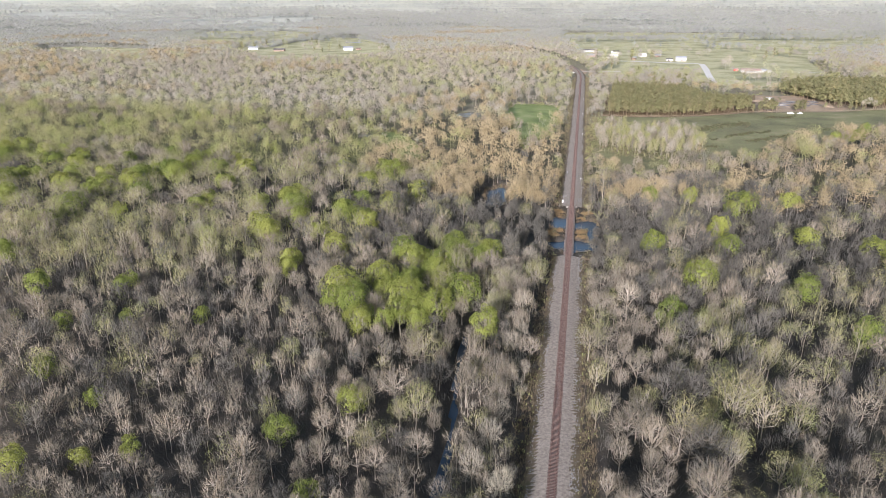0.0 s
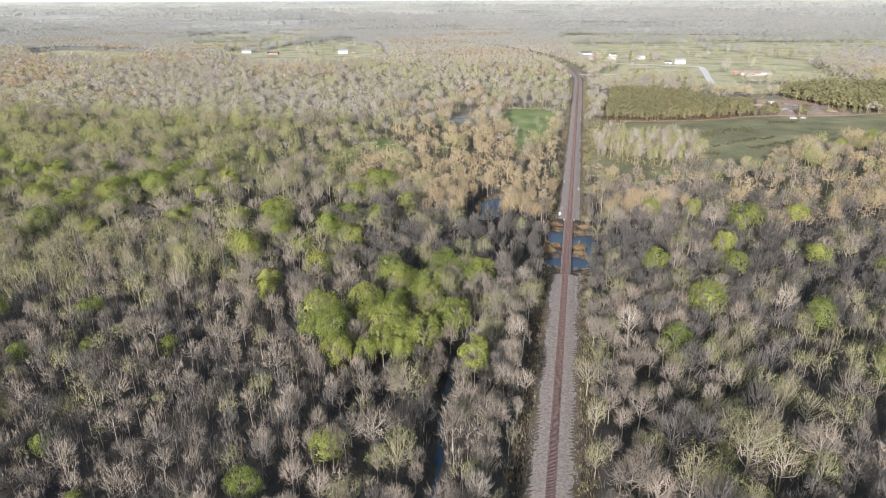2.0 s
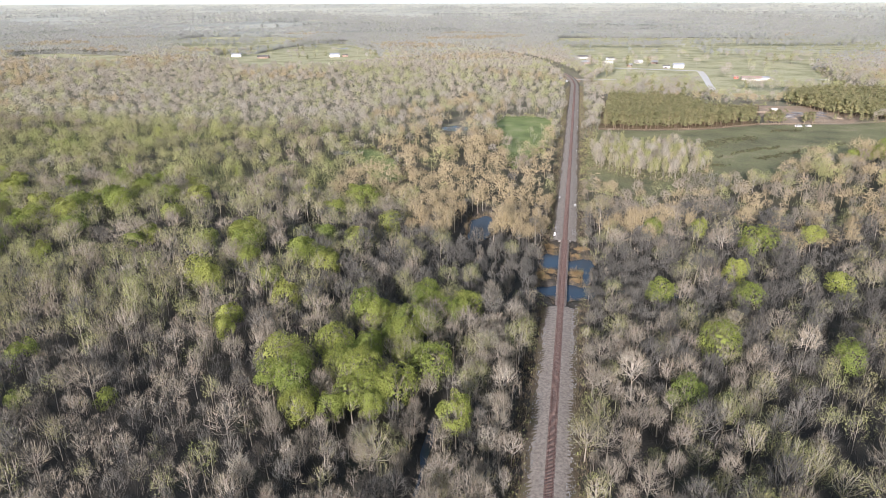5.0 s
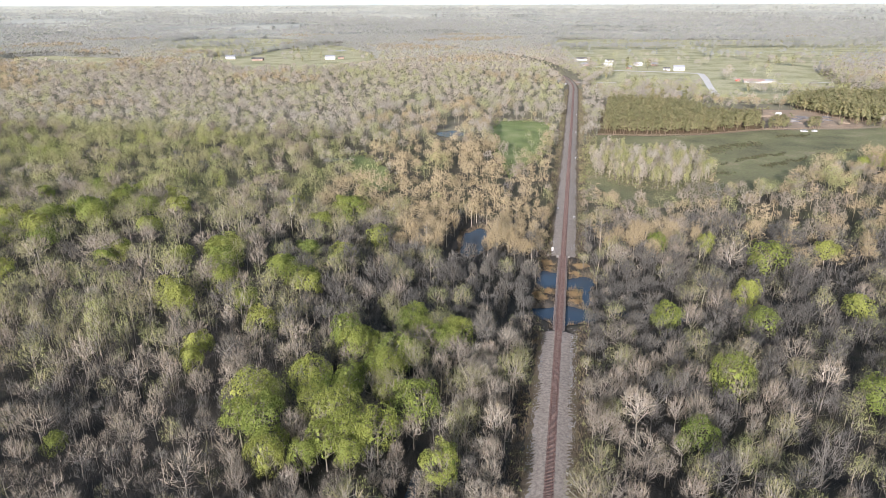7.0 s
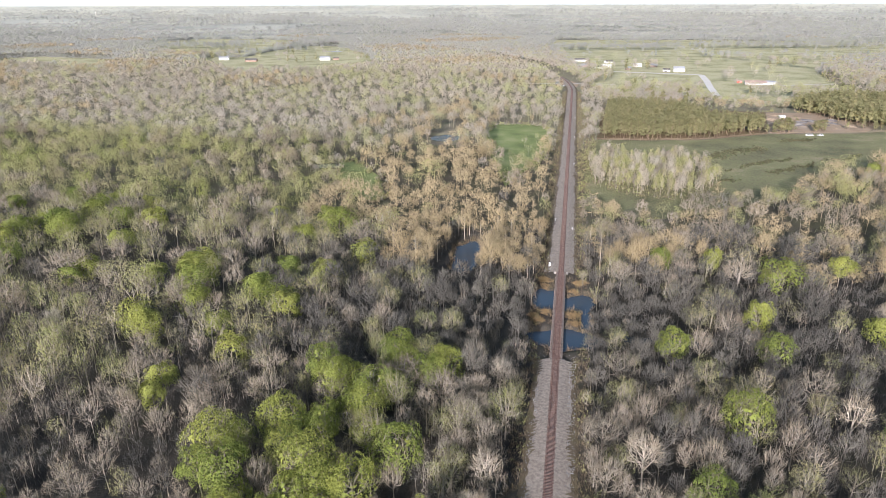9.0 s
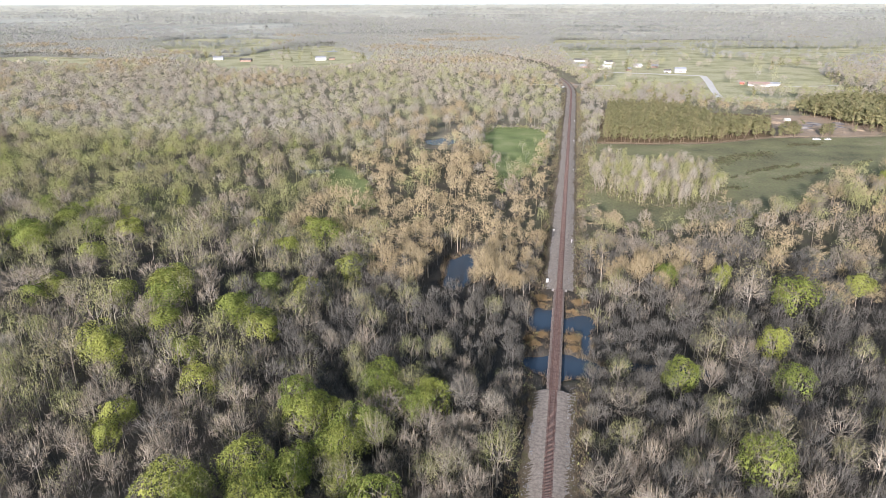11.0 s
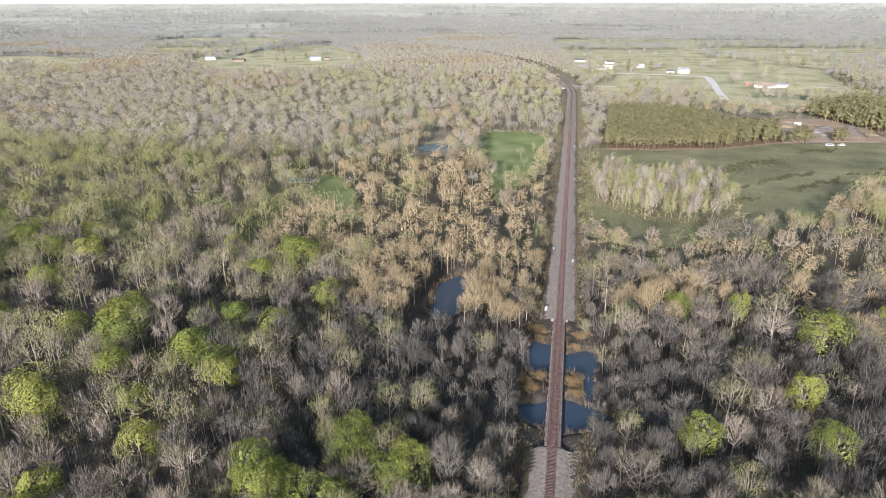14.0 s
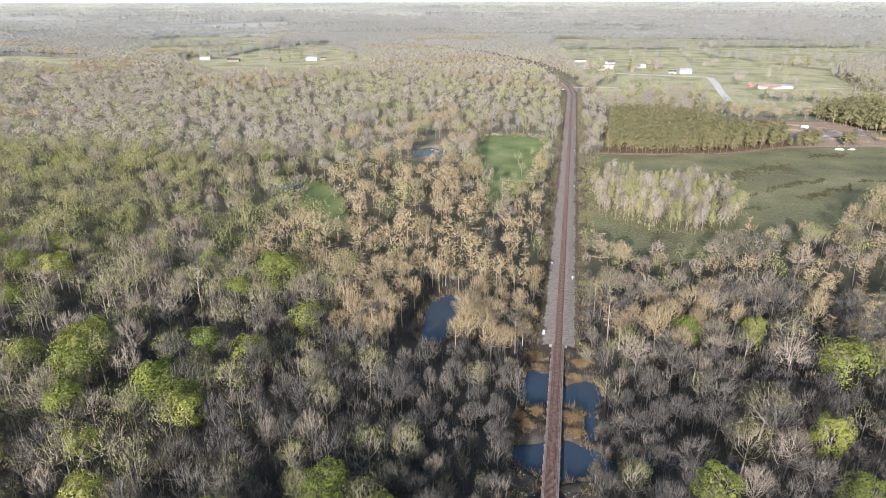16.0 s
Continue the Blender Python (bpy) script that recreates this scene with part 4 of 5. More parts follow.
for sx in (-0.7525, 0.7525):
    v, t = strip([(px + sx, pz + RAIL_Z) for px, pz in RAIL_PROFILE], -170, 1350, 6)
    part("rail", mesh_of("rail", v, t, [RUST]), None, track, "rust-brown steel rail")
bm = box(bm_new(), -1.3, -0.125, RAIL_Z - 0.36, 1.3, 0.125, RAIL_Z - 0.165, 0.015)
tie_mesh = bm_mesh("sleeper", bm, SLEEPER)
tv = np.array([(sx * 1.3, sy * 0.125, RAIL_Z - 0.36 + 0.195 * sz) for sx, sy, sz in ((-1, -1, 0), (1, -1, 0), (1, 1, 0), (-1, 1, 0), (-1, -1, 1), (1, -1, 1), (1, 1, 1), (-1, 1, 1))])
tt = np.array([(4, 5, 6), (4, 6, 7), (0, 1, 5), (0, 5, 4), (1, 2, 6), (1, 6, 5), (2, 3, 7), (2, 7, 6), (3, 0, 4), (3, 4, 7)])
rng = np.random.default_rng(3)
ties = np.arange(-168, 1350, 0.55)
ties = ties[(ties < BRIDGE_0) | (ties > BRIDGE_1)]
single = (ties > 131) & (ties < 296)
for yy in ties[single]:
    o = new("sleeper", tie_mesh)
    o.parent = track
    o.matrix_world = pose(rng.normal() * 0.02, yy, 0, 0, 0, rng.normal() * 0.6)
rest = ties[~single]
V = tv[None] + np.stack([rail_x(rest), rest, 0 * rest], -1)[:, None]
T = tt[None] + (np.arange(len(rest)) * len(tv))[:, None, None]
tagged(part("sleepers", mesh_of("sleepers", V, T, [SLEEPER]), None, track), "rows of dark timber sleepers", kind="stuff")

# ---------------------------------------------------------------- bridge
bridge = tagged(empty("railway_bridge", pose(0, BRIDGE_0, 0)), "low open-deck timber railway trestle over the slough", "bridge")
L = BRIDGE_1 - BRIDGE_0
for sx in (-0.85, 0.85):
    part("stringer", box(bm_new(), sx - 0.28, -0.6, RAIL_Z - 0.95, sx + 0.28, L + 0.6, RAIL_Z - 0.42, 0.02), TIMBER, bridge, "heavy dark stringer beam")
btie = bm_mesh("bridge_tie", box(bm_new(), -1.7, -0.11, RAIL_Z - 0.42, 1.7, 0.11, RAIL_Z - 0.17, 0.015), SLEEPER)
for i in range(int(L / 0.42)):
    o = new("bridge_tie", btie)
    o.parent = bridge
    o.location = (rng.normal() * 0.03, 0.2 + i * 0.42, 0)
for sx in (-1.55, 1.55):
    part("guard_timber", box(bm_new(), sx - 0.1, -0.5, RAIL_Z - 0.17, sx + 0.1, L + 0.5, RAIL_Z + 0.03, 0.02), TIMBER, bridge, "weathered grey guard timber")
for sx in (-1, 1):
    part("walkway", box(bm_new(), min(sx * 1.71, sx * 2.2), -0.3, RAIL_Z - 0.30, max(sx * 1.71, sx * 2.2), L + 0.3, RAIL_Z - 0.26, 0.01), TIMBER, bridge, "weathered grey side plank walk")
n_bent = 19
for i in range(n_bent):
    yy = i * L / (n_bent - 1)
    part("bent_cap", box(bm_new(), -2.5, yy - 0.18, RAIL_Z - 1.31, 2.5, yy + 0.18, RAIL_Z - 0.95, 0.03), TIMBER, bridge, "square timber bent cap")
    for px in (-2.1, -1.05, 0.0, 1.05, 2.1):
        part("pile", rod(bm_new(), (px * 1.12, yy, -4.2), (px, yy, RAIL_Z - 1.31), 0.19, 0.16, 8), TIMBER, bridge)
for yy, s in ((-0.55, -1), (L + 0.55, 1)):
    bm = box(bm_new(), -3.2, min(yy, yy + s * 0.4), -3.0, 3.2, max(yy, yy + s * 0.4), RAIL_Z - 0.36, 0.03)
    for sx in (-1, 1):
        rod(bm, (sx * 3.2, yy + s * 0.2, -0.9), (sx * 5.2, yy + s * 2.6, -0.9), 0.75, 0.6, 4)
    part("abutment", bm, RUBBLE, bridge, "grey concrete abutment with wing walls")

# ---------------------------------------------------------------- brush, grass and stone beside the line
def brush(name, shapes, kind, x, y, lo, hi, seed, label, category="brush"):
    s = np.random.default_rng(seed).uniform(lo, hi, len(x))
    return joined(name, kind, shapes, x, y, ground_z(x, y) + 0.02, s, label, category, seed=seed)


rng = np.random.default_rng(21)
n = 6000
y = 85 + 915 * rng.uniform(0, 1, n) ** 1.5
side = np.where(rng.uniform(0, 1, n) < 0.5, -1, 1)
x = side * rng.uniform(6.6, 11.5, n)
ok = ground_z(x, y) > -0.8
brush("verge_brush", [bush(520 + i, h=1.5, stems=13, w=0.085, leaves=(i % 6 == 0) * 8) for i in range(6)], "scrub", x[ok], y[ok], 0.5, 1.5, 22, "dry brown brush and weeds along the embankment foot")
STRAW_AT = [(6.2, 354.6, 3.4, 1.5), (4.0, 350.5, 1.2, 2.2), (-4.4, 350, 1.0, 3.0), (-6.3, 359, 1.6, 2.2), (5.6, 331.5, 2.2, 3.6), (6.4, 325.0, 1.8, 2.0), (-7.6, 325.5, 2.2, 2.0), (-5.6, 333, 1.6, 2.6), (6.4, 308, 1.5, 1.5), (12.0, 327.5, 1.8, 2.6), (-9.5, 329, 1.4, 3.0), (9, 364, 3, 3), (-7, 366, 3, 3)]
sx, sy = [], []
for cx, cy, rx, ry in STRAW_AT:
    m = int(12 + rx * ry * 3.6)
    sx.append(cx + rng.normal(size=m) * rx * 0.5)
    sy.append(cy + rng.normal(size=m) * ry * 0.5)
sx, sy = np.concatenate(sx), np.concatenate(sy)
ok = (ground_z(sx, sy) > -1.6) & (np.abs(sx) > 2.7)
brush("reed_clumps", [bush(540 + i, h=1.9, stems=54, w=0.07, lean=0.44) for i in range(5)], "straw", sx[ok], sy[ok], 0.5, 1.05, 23, "golden dry reeds and grass on the slough banks", "reeds")
STRIPS = [((105, 612), (122, 644), 4.5, 150), ((118, 640), (158, 671), 4.0, 230), ((124, 597), (147, 618), 1.2, 70), ((143, 616), (169, 631), 1.5, 90), ((141, 585), (160, 597), 1.6, 80), ((156, 596), (181, 618), 1.3, 70), ((181, 703), (210, 713), 2.2, 130), ((100, 553), (113, 560), 2.2, 50), ((112, 584), (117, 588), 1.5, 14), ((190, 628), (240, 660), 2.0, 60)]
fx_, fy_ = [], []
for (x0, y0), (x1, y1), broad_by, m in STRIPS:
    u = rng.uniform(0, 1, m) + 0.06 * np.sin(rng.uniform(0, 6.28, m))
    bend = 2.5 * np.sin(u * 9 + x0)
    fx_.append(x0 + (x1 - x0) * u + rng.normal(size=m) * broad_by)
    fy_.append(y0 + (y1 - y0) * u + bend + rng.normal(size=m) * broad_by)
brush("field_weeds", [bush(560 + i, h=1.4, stems=24, w=0.3) for i in range(4)], "weeds", np.concatenate(fx_), np.concatenate(fy_), 0.4, 1.5, 24, "dark weedy strips across the pasture", "weeds")

# tufts of dead grass all over the weedy field and the clearing
qx, qy = rng.uniform(10, 390, 12000), rng.uniform(440, 810, 12000)
rank = inside(qx + 6 * wobble(qx, qy, 9.0), qy, [(95, 520), (110, 625), (165, 668), (215, 660), (205, 600), (150, 545)])
ok = inside(qx, qy, FIELD_WEEDY) & (rank | (wobble(qx, qy, 27.0) + 0.5 * wobble(qx, qy, 8.0) > 0.25))
brush("field_tufts", [bush(570 + i, h=0.8, stems=9, w=0.16) for i in range(4)], "scrub", qx[ok], qy[ok], 0.5, 1.4, 26, "brown tufts of dead grass in the pasture", "grass")


def stone_shape(seed):
    r = np.random.default_rng(seed)
    bm = bm_new()
    bmesh.ops.create_icosphere(bm, subdivisions=1, radius=0.5)
    for v in bm.verts:
        v.co *= float(r.uniform(0.7, 1.2))
        v.co.z *= 0.7
    bmesh.ops.triangulate(bm, faces=bm.faces)
    bm.verts.ensure_lookup_table()
    vv = np.array([v.co[:] for v in bm.verts])
    tt_ = np.array([[v.index for v in f.verts] for f in bm.faces])
    bm.free()
    return vv, tt_


stones = [stone_shape(600 + i) for i in range(6)]
px, py = [], []
for x0, x1, y0, y1, m in ((4.4, 6.8, 100, 296, 1500), (-6.6, -4.6, 100, 294, 700), (-7.5, -3.6, 374, 396, 190), (3.6, 7.0, 374, 392, 110), (5.0, 6.8, 392, 620, 260), (-6.8, -5.2, 396, 560, 140), (3.4, 8.0, 292, 300, 60), (-8.0, -3.4, 292, 300, 60)):
    px.append(rng.uniform(x0, x1, m))
    yy = rng.uniform(y0, y1, m)
    py.append(yy)
px, py = np.concatenate(px), np.concatenate(py)
thin = rng.uniform(0, 1, len(px)) < 0.35 + 0.65 * (wobble(px * 3, py, 6.0) > 0.0)
px, py = px[thin], py[thin]
V, T, base = [], [], 0
for i in range(len(px)):
    vv, t_ = stones[i % 6]
    a, k_ = rng.uniform(0, 6.28), rng.uniform(0.15, 0.46)
    zz = np.interp(abs(px[i]), [3.0, 4.4, 6.1, 7.7, 9.5], [1.12, 0.85, 0.5, 0.15, -0.3])
    q = vv * k_
    V.append(np.stack([q[:, 0] * np.cos(a) - q[:, 1] * np.sin(a) + px[i], q[:, 0] * np.sin(a) + q[:, 1] * np.cos(a) + py[i], q[:, 2] + zz + 0.08 * k_], 1))
    T.append(t_ + base)
    base += len(vv)
tagged(new("riprap_stones", mesh_of("riprap_stones", np.concatenate(V), np.concatenate(T), [STONE])), "pale broken stones along the embankment shoulders", "stones", kind="stuff")

# ---------------------------------------------------------------- railway furniture
cab = tagged(empty("signal_cabinet", pose(-5.4, 381.5, 0.6)), "white metal trackside equipment cabinet on a concrete pad", "cabinet")
part("pad", box(bm_new(), -0.7, -0.65, -0.5, 0.7, 0.65, 0.12, 0.03), STONE, cab, "pale concrete pad")
part("body", box(bm_new(), -0.45, -0.38, 0.12, 0.45, 0.38, 1.55, 0.04), WHITE, cab)
part("lid", box(bm_new(), -0.52, -0.45, 1.55, 0.52, 0.45, 1.62, 0.03), WHITE, cab, "overhanging white lid")
door = part("door", box(bm_new(), -0.38, -0.42, 0.25, 0.38, -0.38, 1.45, 0.01), WHITE, cab)
part("handle", rod(bm_new(), (0.28, -0.44, 0.8), (0.28, -0.44, 1.0), 0.025, 0.025), POLE, door, "grey steel handle")
for i, (bx_, by_) in enumerate(((4.6, 433), (4.7, 581), (4.8, 783), (-4.7, 448), (4.6, 330 + 355))):
    post = tagged(empty("marker_post", pose(bx_, by_, 0.7)), "short white trackside marker post with a small plate", "marker post", "marker posts along the line")
    part("post", rod(bm_new(), (0, 0, -0.4), (0, 0, 1.7), 0.07, 0.06), WHITE, post)
    part("plate", box(bm_new(), -0.35, -0.10, 1.05, 0.35, -0.06, 1.75, 0.01), WHITE, post, "white enamel plate")
    part("mark", box(bm_new(), -0.18, -0.112, 1.35, 0.18, -0.104, 1.45), DARK_ROOF, post, "dark bar")


# ---------------------------------------------------------------- buildings
def house(name, x, y, turn, w, d, h, rise, wall_m, roof_m, label, category="house", porch=False, windows=4, group=""):
    """A gabled building: walls, pitched roof with eaves, door and windows."""
    ob = tagged(empty(name, pose(x, y, 0.2, 0, 0, turn)), label, category, group)
    part("wall", box(bm_new(), -w / 2, -d / 2, -0.4, w / 2, d / 2, h, 0.02), wall_m, ob)
    bm = bm_new()
    e = 0.6
    pts = [(-w / 2 - e, -d / 2 - e, h - 0.1), (-w / 2 - e, d / 2 + e, h - 0.1), (-w / 2 - e, 0, h + rise)]
    a = [bm.verts.new(p) for p in pts] + [bm.verts.new((p[0], p[1], p[2] + 0.22)) for p in pts]
    b = [bm.verts.new((-p[0], p[1], p[2])) for p in pts] + [bm.verts.new((-p[0], p[1], p[2] + 0.22)) for p in pts]
    for i, j in ((3, 5), (5, 4), (0, 2), (2, 1)):
        bm.faces.new((a[i], a[j], b[j], b[i]))
    for q in (a, b):
        bm.faces.new((q[0], q[2], q[5], q[3]))
        bm.faces.new((q[2], q[1], q[4], q[5]))
    for i, j in ((0, 3), (1, 4)):
        bm.faces.new((a[i], a[j], b[j], b[i]))
    part("roof", bm, roof_m, ob)
    bm = bm_new()
    for sx in (-1, 1):
        v = [bm.verts.new((sx * (w / 2 - 0.05), -d / 2, h - 0.05)), bm.verts.new((sx * (w / 2 - 0.05), d / 2, h - 0.05)), bm.verts.new((sx * (w / 2 - 0.05), 0, h + rise - 0.15))]
        bm.faces.new(v)
    part("gable", bm, wall_m, ob)
    dr = part("door", box(bm_new(), -0.55, -d / 2 - 0.06, 0.0, 0.55, -d / 2 - 0.003, 2.1, 0.01), BRICK, ob, "brown panelled door")
    part("knob", rod(bm_new(), (0.4, -d / 2 - 0.12, 1.0), (0.4, -d / 2 - 0.06, 1.0), 0.05, 0.05, 6), POLE, dr)
    for i in range(windows):
        wx = -w / 2 + (i + 0.5) * w / windows
        if abs(wx) < 1.4:
            wx += 1.8
        win = part("window", box(bm_new(), wx - 0.75, -d / 2 - 0.07, 0.85, wx + 0.75, -d / 2 - 0.003, 2.25, 0.01), WHITE, ob, "white framed window")
        part("pane", box(bm_new(), wx - 0.62, -d / 2 - 0.085, 0.98, wx + 0.62, -d / 2 - 0.074, 2.12), GLASS_DARK, win)
    if porch:
        part("porch_roof", box(bm_new(), -w * 0.4, -d / 2 - 3.0, 2.6, w * 0.4, -d / 2 - 0.62, 2.78, 0.02), roof_m, ob)
        for px_ in np.linspace(-w * 0.38, w * 0.38, 5):
            part("porch_post", rod(bm_new(), (px_, -d / 2 - 2.8, -0.3), (px_, -d / 2 - 2.8, 2.6), 0.1, 0.1, 8), WHITE, ob)
    return ob


house("farmhouse", 172, 1272, 5, 17, 9, 5.0, 3.4, WHITE, METAL_ROOF, "large white two-storey farmhouse with pale roof", porch=True, windows=6)
house("garage", 152, 1270, 5, 10, 8, 3.2, 2.0, WHITE, DARK_ROOF, "white garage with dark roof beside the farmhouse", "garage", windows=2)
house("ranch_house", 254, 1112, -4, 27, 11, 3.0, 2.4, WHITE, RED_ROOF, "long low white farmhouse with faded red roof", porch=True, windows=8)
house("annex", 276, 1116, -4, 15, 10, 3.0, 2.0, WHITE, METAL_ROOF, "white metal-roofed annex of the long farmhouse", "outbuilding", windows=4)
house("shed", 236, 1128, -4, 6, 5, 2.8, 1.4, RED_PAINT, RED_ROOF, "small red painted shed in the pasture", "shed", windows=1)
house("metal_shed", 135, 970, 20, 11, 8, 3.0, 2.4, METAL_ROOF, METAL_ROOF, "grey metal-roofed shed behind the pines", "shed", windows=2)
house("barn", -492, 1398, 14, 20, 13, 5.0, 3.2, WHITE, METAL_ROOF, "big white barn with pale metal roof in pasture", "barn", windows=3)
house("lean_to", -474, 1412, 14, 11, 8, 3.0, 1.2, BRICK, DARK_ROOF, "dark open shed beside the white barn", "shed", windows=1)
house("barn", -700, 1375, 18, 19, 12, 4.6, 2.8, WHITE, METAL_ROOF, "white barn with grey roof by dark trees", "barn", windows=3)
house("farmhouse", -628, 1350, 10, 22, 10, 3.2, 2.6, BRICK, DARK_ROOF, "low brown brick house with dark roof", windows=6)
TOWN = [(20, 1330, 14, 0), (44, 1302, 12, 25), (58, 1326, 15, -12), (34, 1392, 16, 8), (12, 1440, 20, 3), (112, 1352, 13, 15), (140, 1346, 11, -8), (64, 1410, 14, 30), (-24, 1480, 16, 5), (92, 1290, 9, 0)]
for i, (hx, hy, hw, ht) in enumerate(TOWN):
    house("cottage", hx, hy, ht, hw, 9, 3.1, 2.6, WHITE if i % 3 else BRICK, (METAL_ROOF, DARK_ROOF, WHITE)[i % 3], ("white cottage with pale metal roof", "white cottage with dark shingle roof", "brick cottage with whitish roof")[i % 3 if i % 3 != 0 else 2], windows=4, group="cottages along the road")
house("warehouse", -78, 1560, 8, 46, 22, 5.0, 2.0, WHITE, METAL_ROOF, "long white metal warehouse behind the woods", "warehouse", windows=8)
house("warehouse", -30, 1548, 8, 30, 18, 4.5, 1.8, WHITE, WHITE, "white metal warehouse at the town edge", "warehouse", windows=6)
house("cottage", -1121, 1676, 30, 18, 10, 3.2, 2.6, WHITE, WHITE, "white cottage among distant trees", windows=4)
house("cottage", -1320, 1780, 10, 20, 10, 3.2, 2.6, WHITE, METAL_ROOF, "white cottage among distant trees", windows=4)

# water tower far off on the plain
tx, ty, tz, tk = (float(v) for v in far_place(np.array(-3380.0), np.array(4543.0)))
tower = tagged(empty("water_tower", pose(tx, ty, tz)), "white water tower rising over distant woods", "water tower")
part("stem", rod(bm_new(), (0, 0, -2), (0, 0, 22 * tk), 2.0 * tk, 1.4 * tk, 12), WHITE, tower)
bm = bm_new()
bmesh.ops.create_uvsphere(bm, u_segments=16, v_segments=10, radius=6.0 * tk, matrix=pose(0, 0, 25 * tk) @ Matrix.Diagonal((1, 1, 0.75, 1)))
part("tank", bm, WHITE, tower, "rounded white tank")
sheet("road_lane", [(60, 1250), (130, 1236), (196, 1222), (203, 1230), (134, 1246), (62, 1260)], 0.42, GRAVEL, "pale grey country road", "road")
sheet("road_drive", [(195, 1222), (205, 1224), (200, 1150), (190, 1060), (184, 985), (175, 985), (181, 1060), (190, 1150)], 0.36, GRAVEL, "pale concrete farm road", "road")
sheet("road_farm_track", [(285, 1106), (430, 1160), (432, 1156), (286, 1102)], 0.30, GRAVEL, "pale farm track across pasture", "road")
sheet("road_crossing", [(-60, 1072), (-60, 1078), (-16, 1083), (60, 1088), (60, 1082), (-16, 1077)], 0.30, GRAVEL, "pale gravel road at the level crossing", "road")
sheet("crossing_soil", [(-2, 1040), (7, 1046), (9, 1082), (0, 1112), (-14, 1124), (-26, 1118), (-18, 1094), (-12, 1066)], 0.26, DIRT, "bare pinkish earth beside the level crossing", "ground")
sheet("water_trackside", [(-17, 1048), (-12.5, 1048), (-20, 1104), (-26, 1104)], 0.34, WATER, "narrow strip of water beside the track", "water")


def vehicle(name, x, y, turn, length, cabin, label, category, material):
    """A simple road vehicle: body, cabin, glass and four wheels."""
    ob = tagged(empty(name, pose(x, y, 0.35, 0, 0, turn)), label, category)
    part("body", box(bm_new(), -length / 2, -0.95, 0.35, length / 2, 0.95, 1.05, 0.12), material, ob)
    c0, c1 = cabin
    cb = part("cabin", box(bm_new(), c0, -0.85, 1.05, c1, 0.85, 1.85, 0.15), material, ob)
    part("windscreen", box(bm_new(), c1 - 0.02, -0.7, 1.15, c1 + 0.03, 0.7, 1.7), GLASS_DARK, cb)
    for sy_ in (-1, 1):
        part("side_window", box(bm_new(), c0 + 0.25, sy_ * 0.85 - 0.02, 1.2, c1 - 0.25, sy_ * 0.85 + 0.02, 1.65), GLASS_DARK, cb)
        for wx in (-length * 0.32, length * 0.32):
            wh = part("wheel", rod(bm_new(), (wx, sy_ * 0.97, 0.36), (wx, sy_ * 0.75, 0.36), 0.36, 0.36, 12), RUBBER, ob, "black tyre")
            part("rim", rod(bm_new(), (wx, sy_ * 0.99, 0.36), (wx, sy_ * 0.96, 0.36), 0.2, 0.2, 10), METAL_ROOF, wh, "grey steel rim")
    return ob


vehicle("van", 211, 729.5, 8, 6.6, (-3.2, 2.4), "long white van parked by the fence", "van", WHITE)
vehicle("pickup_truck", 220.5, 731.5, 8, 5.4, (-0.6, 1.5), "white pickup truck parked by the fence", "pickup", WHITE)
vehicle("van", -11, 1050, 70, 6.0, (-2.8, 2.2), "white van at the level crossing", "van", WHITE)
vehicle("pickup_truck", 150, 1262, 5, 5.2, (-0.6, 1.5), "dark pickup truck beside the farmhouse", "pickup", DARK_ROOF)

cont = tagged(empty("storage_container", pose(213, 824, 0.34, 0, 0, 10)), "small white storage box on the dirt lot", "container")
part("body", box(bm_new(), -3.0, -1.3, 0.05, 3.0, 1.3, 2.7, 0.04), WHITE, cont)
for i in range(9):
    part("rib", box(bm_new(), -2.7 + i * 0.66, -1.36, 0.2, -2.55 + i * 0.66, -1.303, 2.6), WHITE, cont)
part("door", box(bm_new(), 3.003, -1.15, 0.15, 3.06, 1.15, 2.6, 0.01), WHITE, cont)


def heap(x, y, r, h, seed, material, label):
    """A loose heap with a broken outline."""
    g = np.random.default_rng(seed)
    bm = bm_new()
    bmesh.ops.create_grid(bm, x_segments=14, y_segments=14, size=1.0)
    for v in bm.verts:
        q = math.hypot(v.co.x, v.co.y)
        v.co.z = max(0.0, 1 - q ** 1.4) * h * g.uniform(0.45, 1.15) - 0.05
        v.co.x, v.co.y = v.co.x * r * g.uniform(0.9, 1.1), v.co.y * r * 0.7 * g.uniform(0.9, 1.1)
    ob = new("soil_mound", bm_mesh("soil_mound", bm, material))
    ob.matrix_world = pose(x, y, 0.36, 0, 0, seed * 40)
    return tagged(ob, label, "mound", "mounds on the dirt lot")


for i, (hx, hy, r, hh) in enumerate(((196, 770, 9, 1.6), (206, 790, 11, 1.2), (226, 775, 10, 1.5), (240, 788, 8, 1.3), (214, 805, 12, 0.9), (252, 800, 7, 1.1), (200, 812, 8, 1.4), (222, 800, 9, 1.2), (246, 772, 8, 0.9), (235, 812, 10, 1.1), (262, 785, 7, 1.3), (218, 786, 7, 1.5), (228, 828, 9, 1.0), (258, 818, 8, 1.2), (210, 838, 8, 0.9))):
    heap(hx, hy, r, hh, 700 + i, RUBBLE if i % 2 else DIRT, "low grey heap of rubble and soil" if i % 2 else "low brown heap of bare soil")

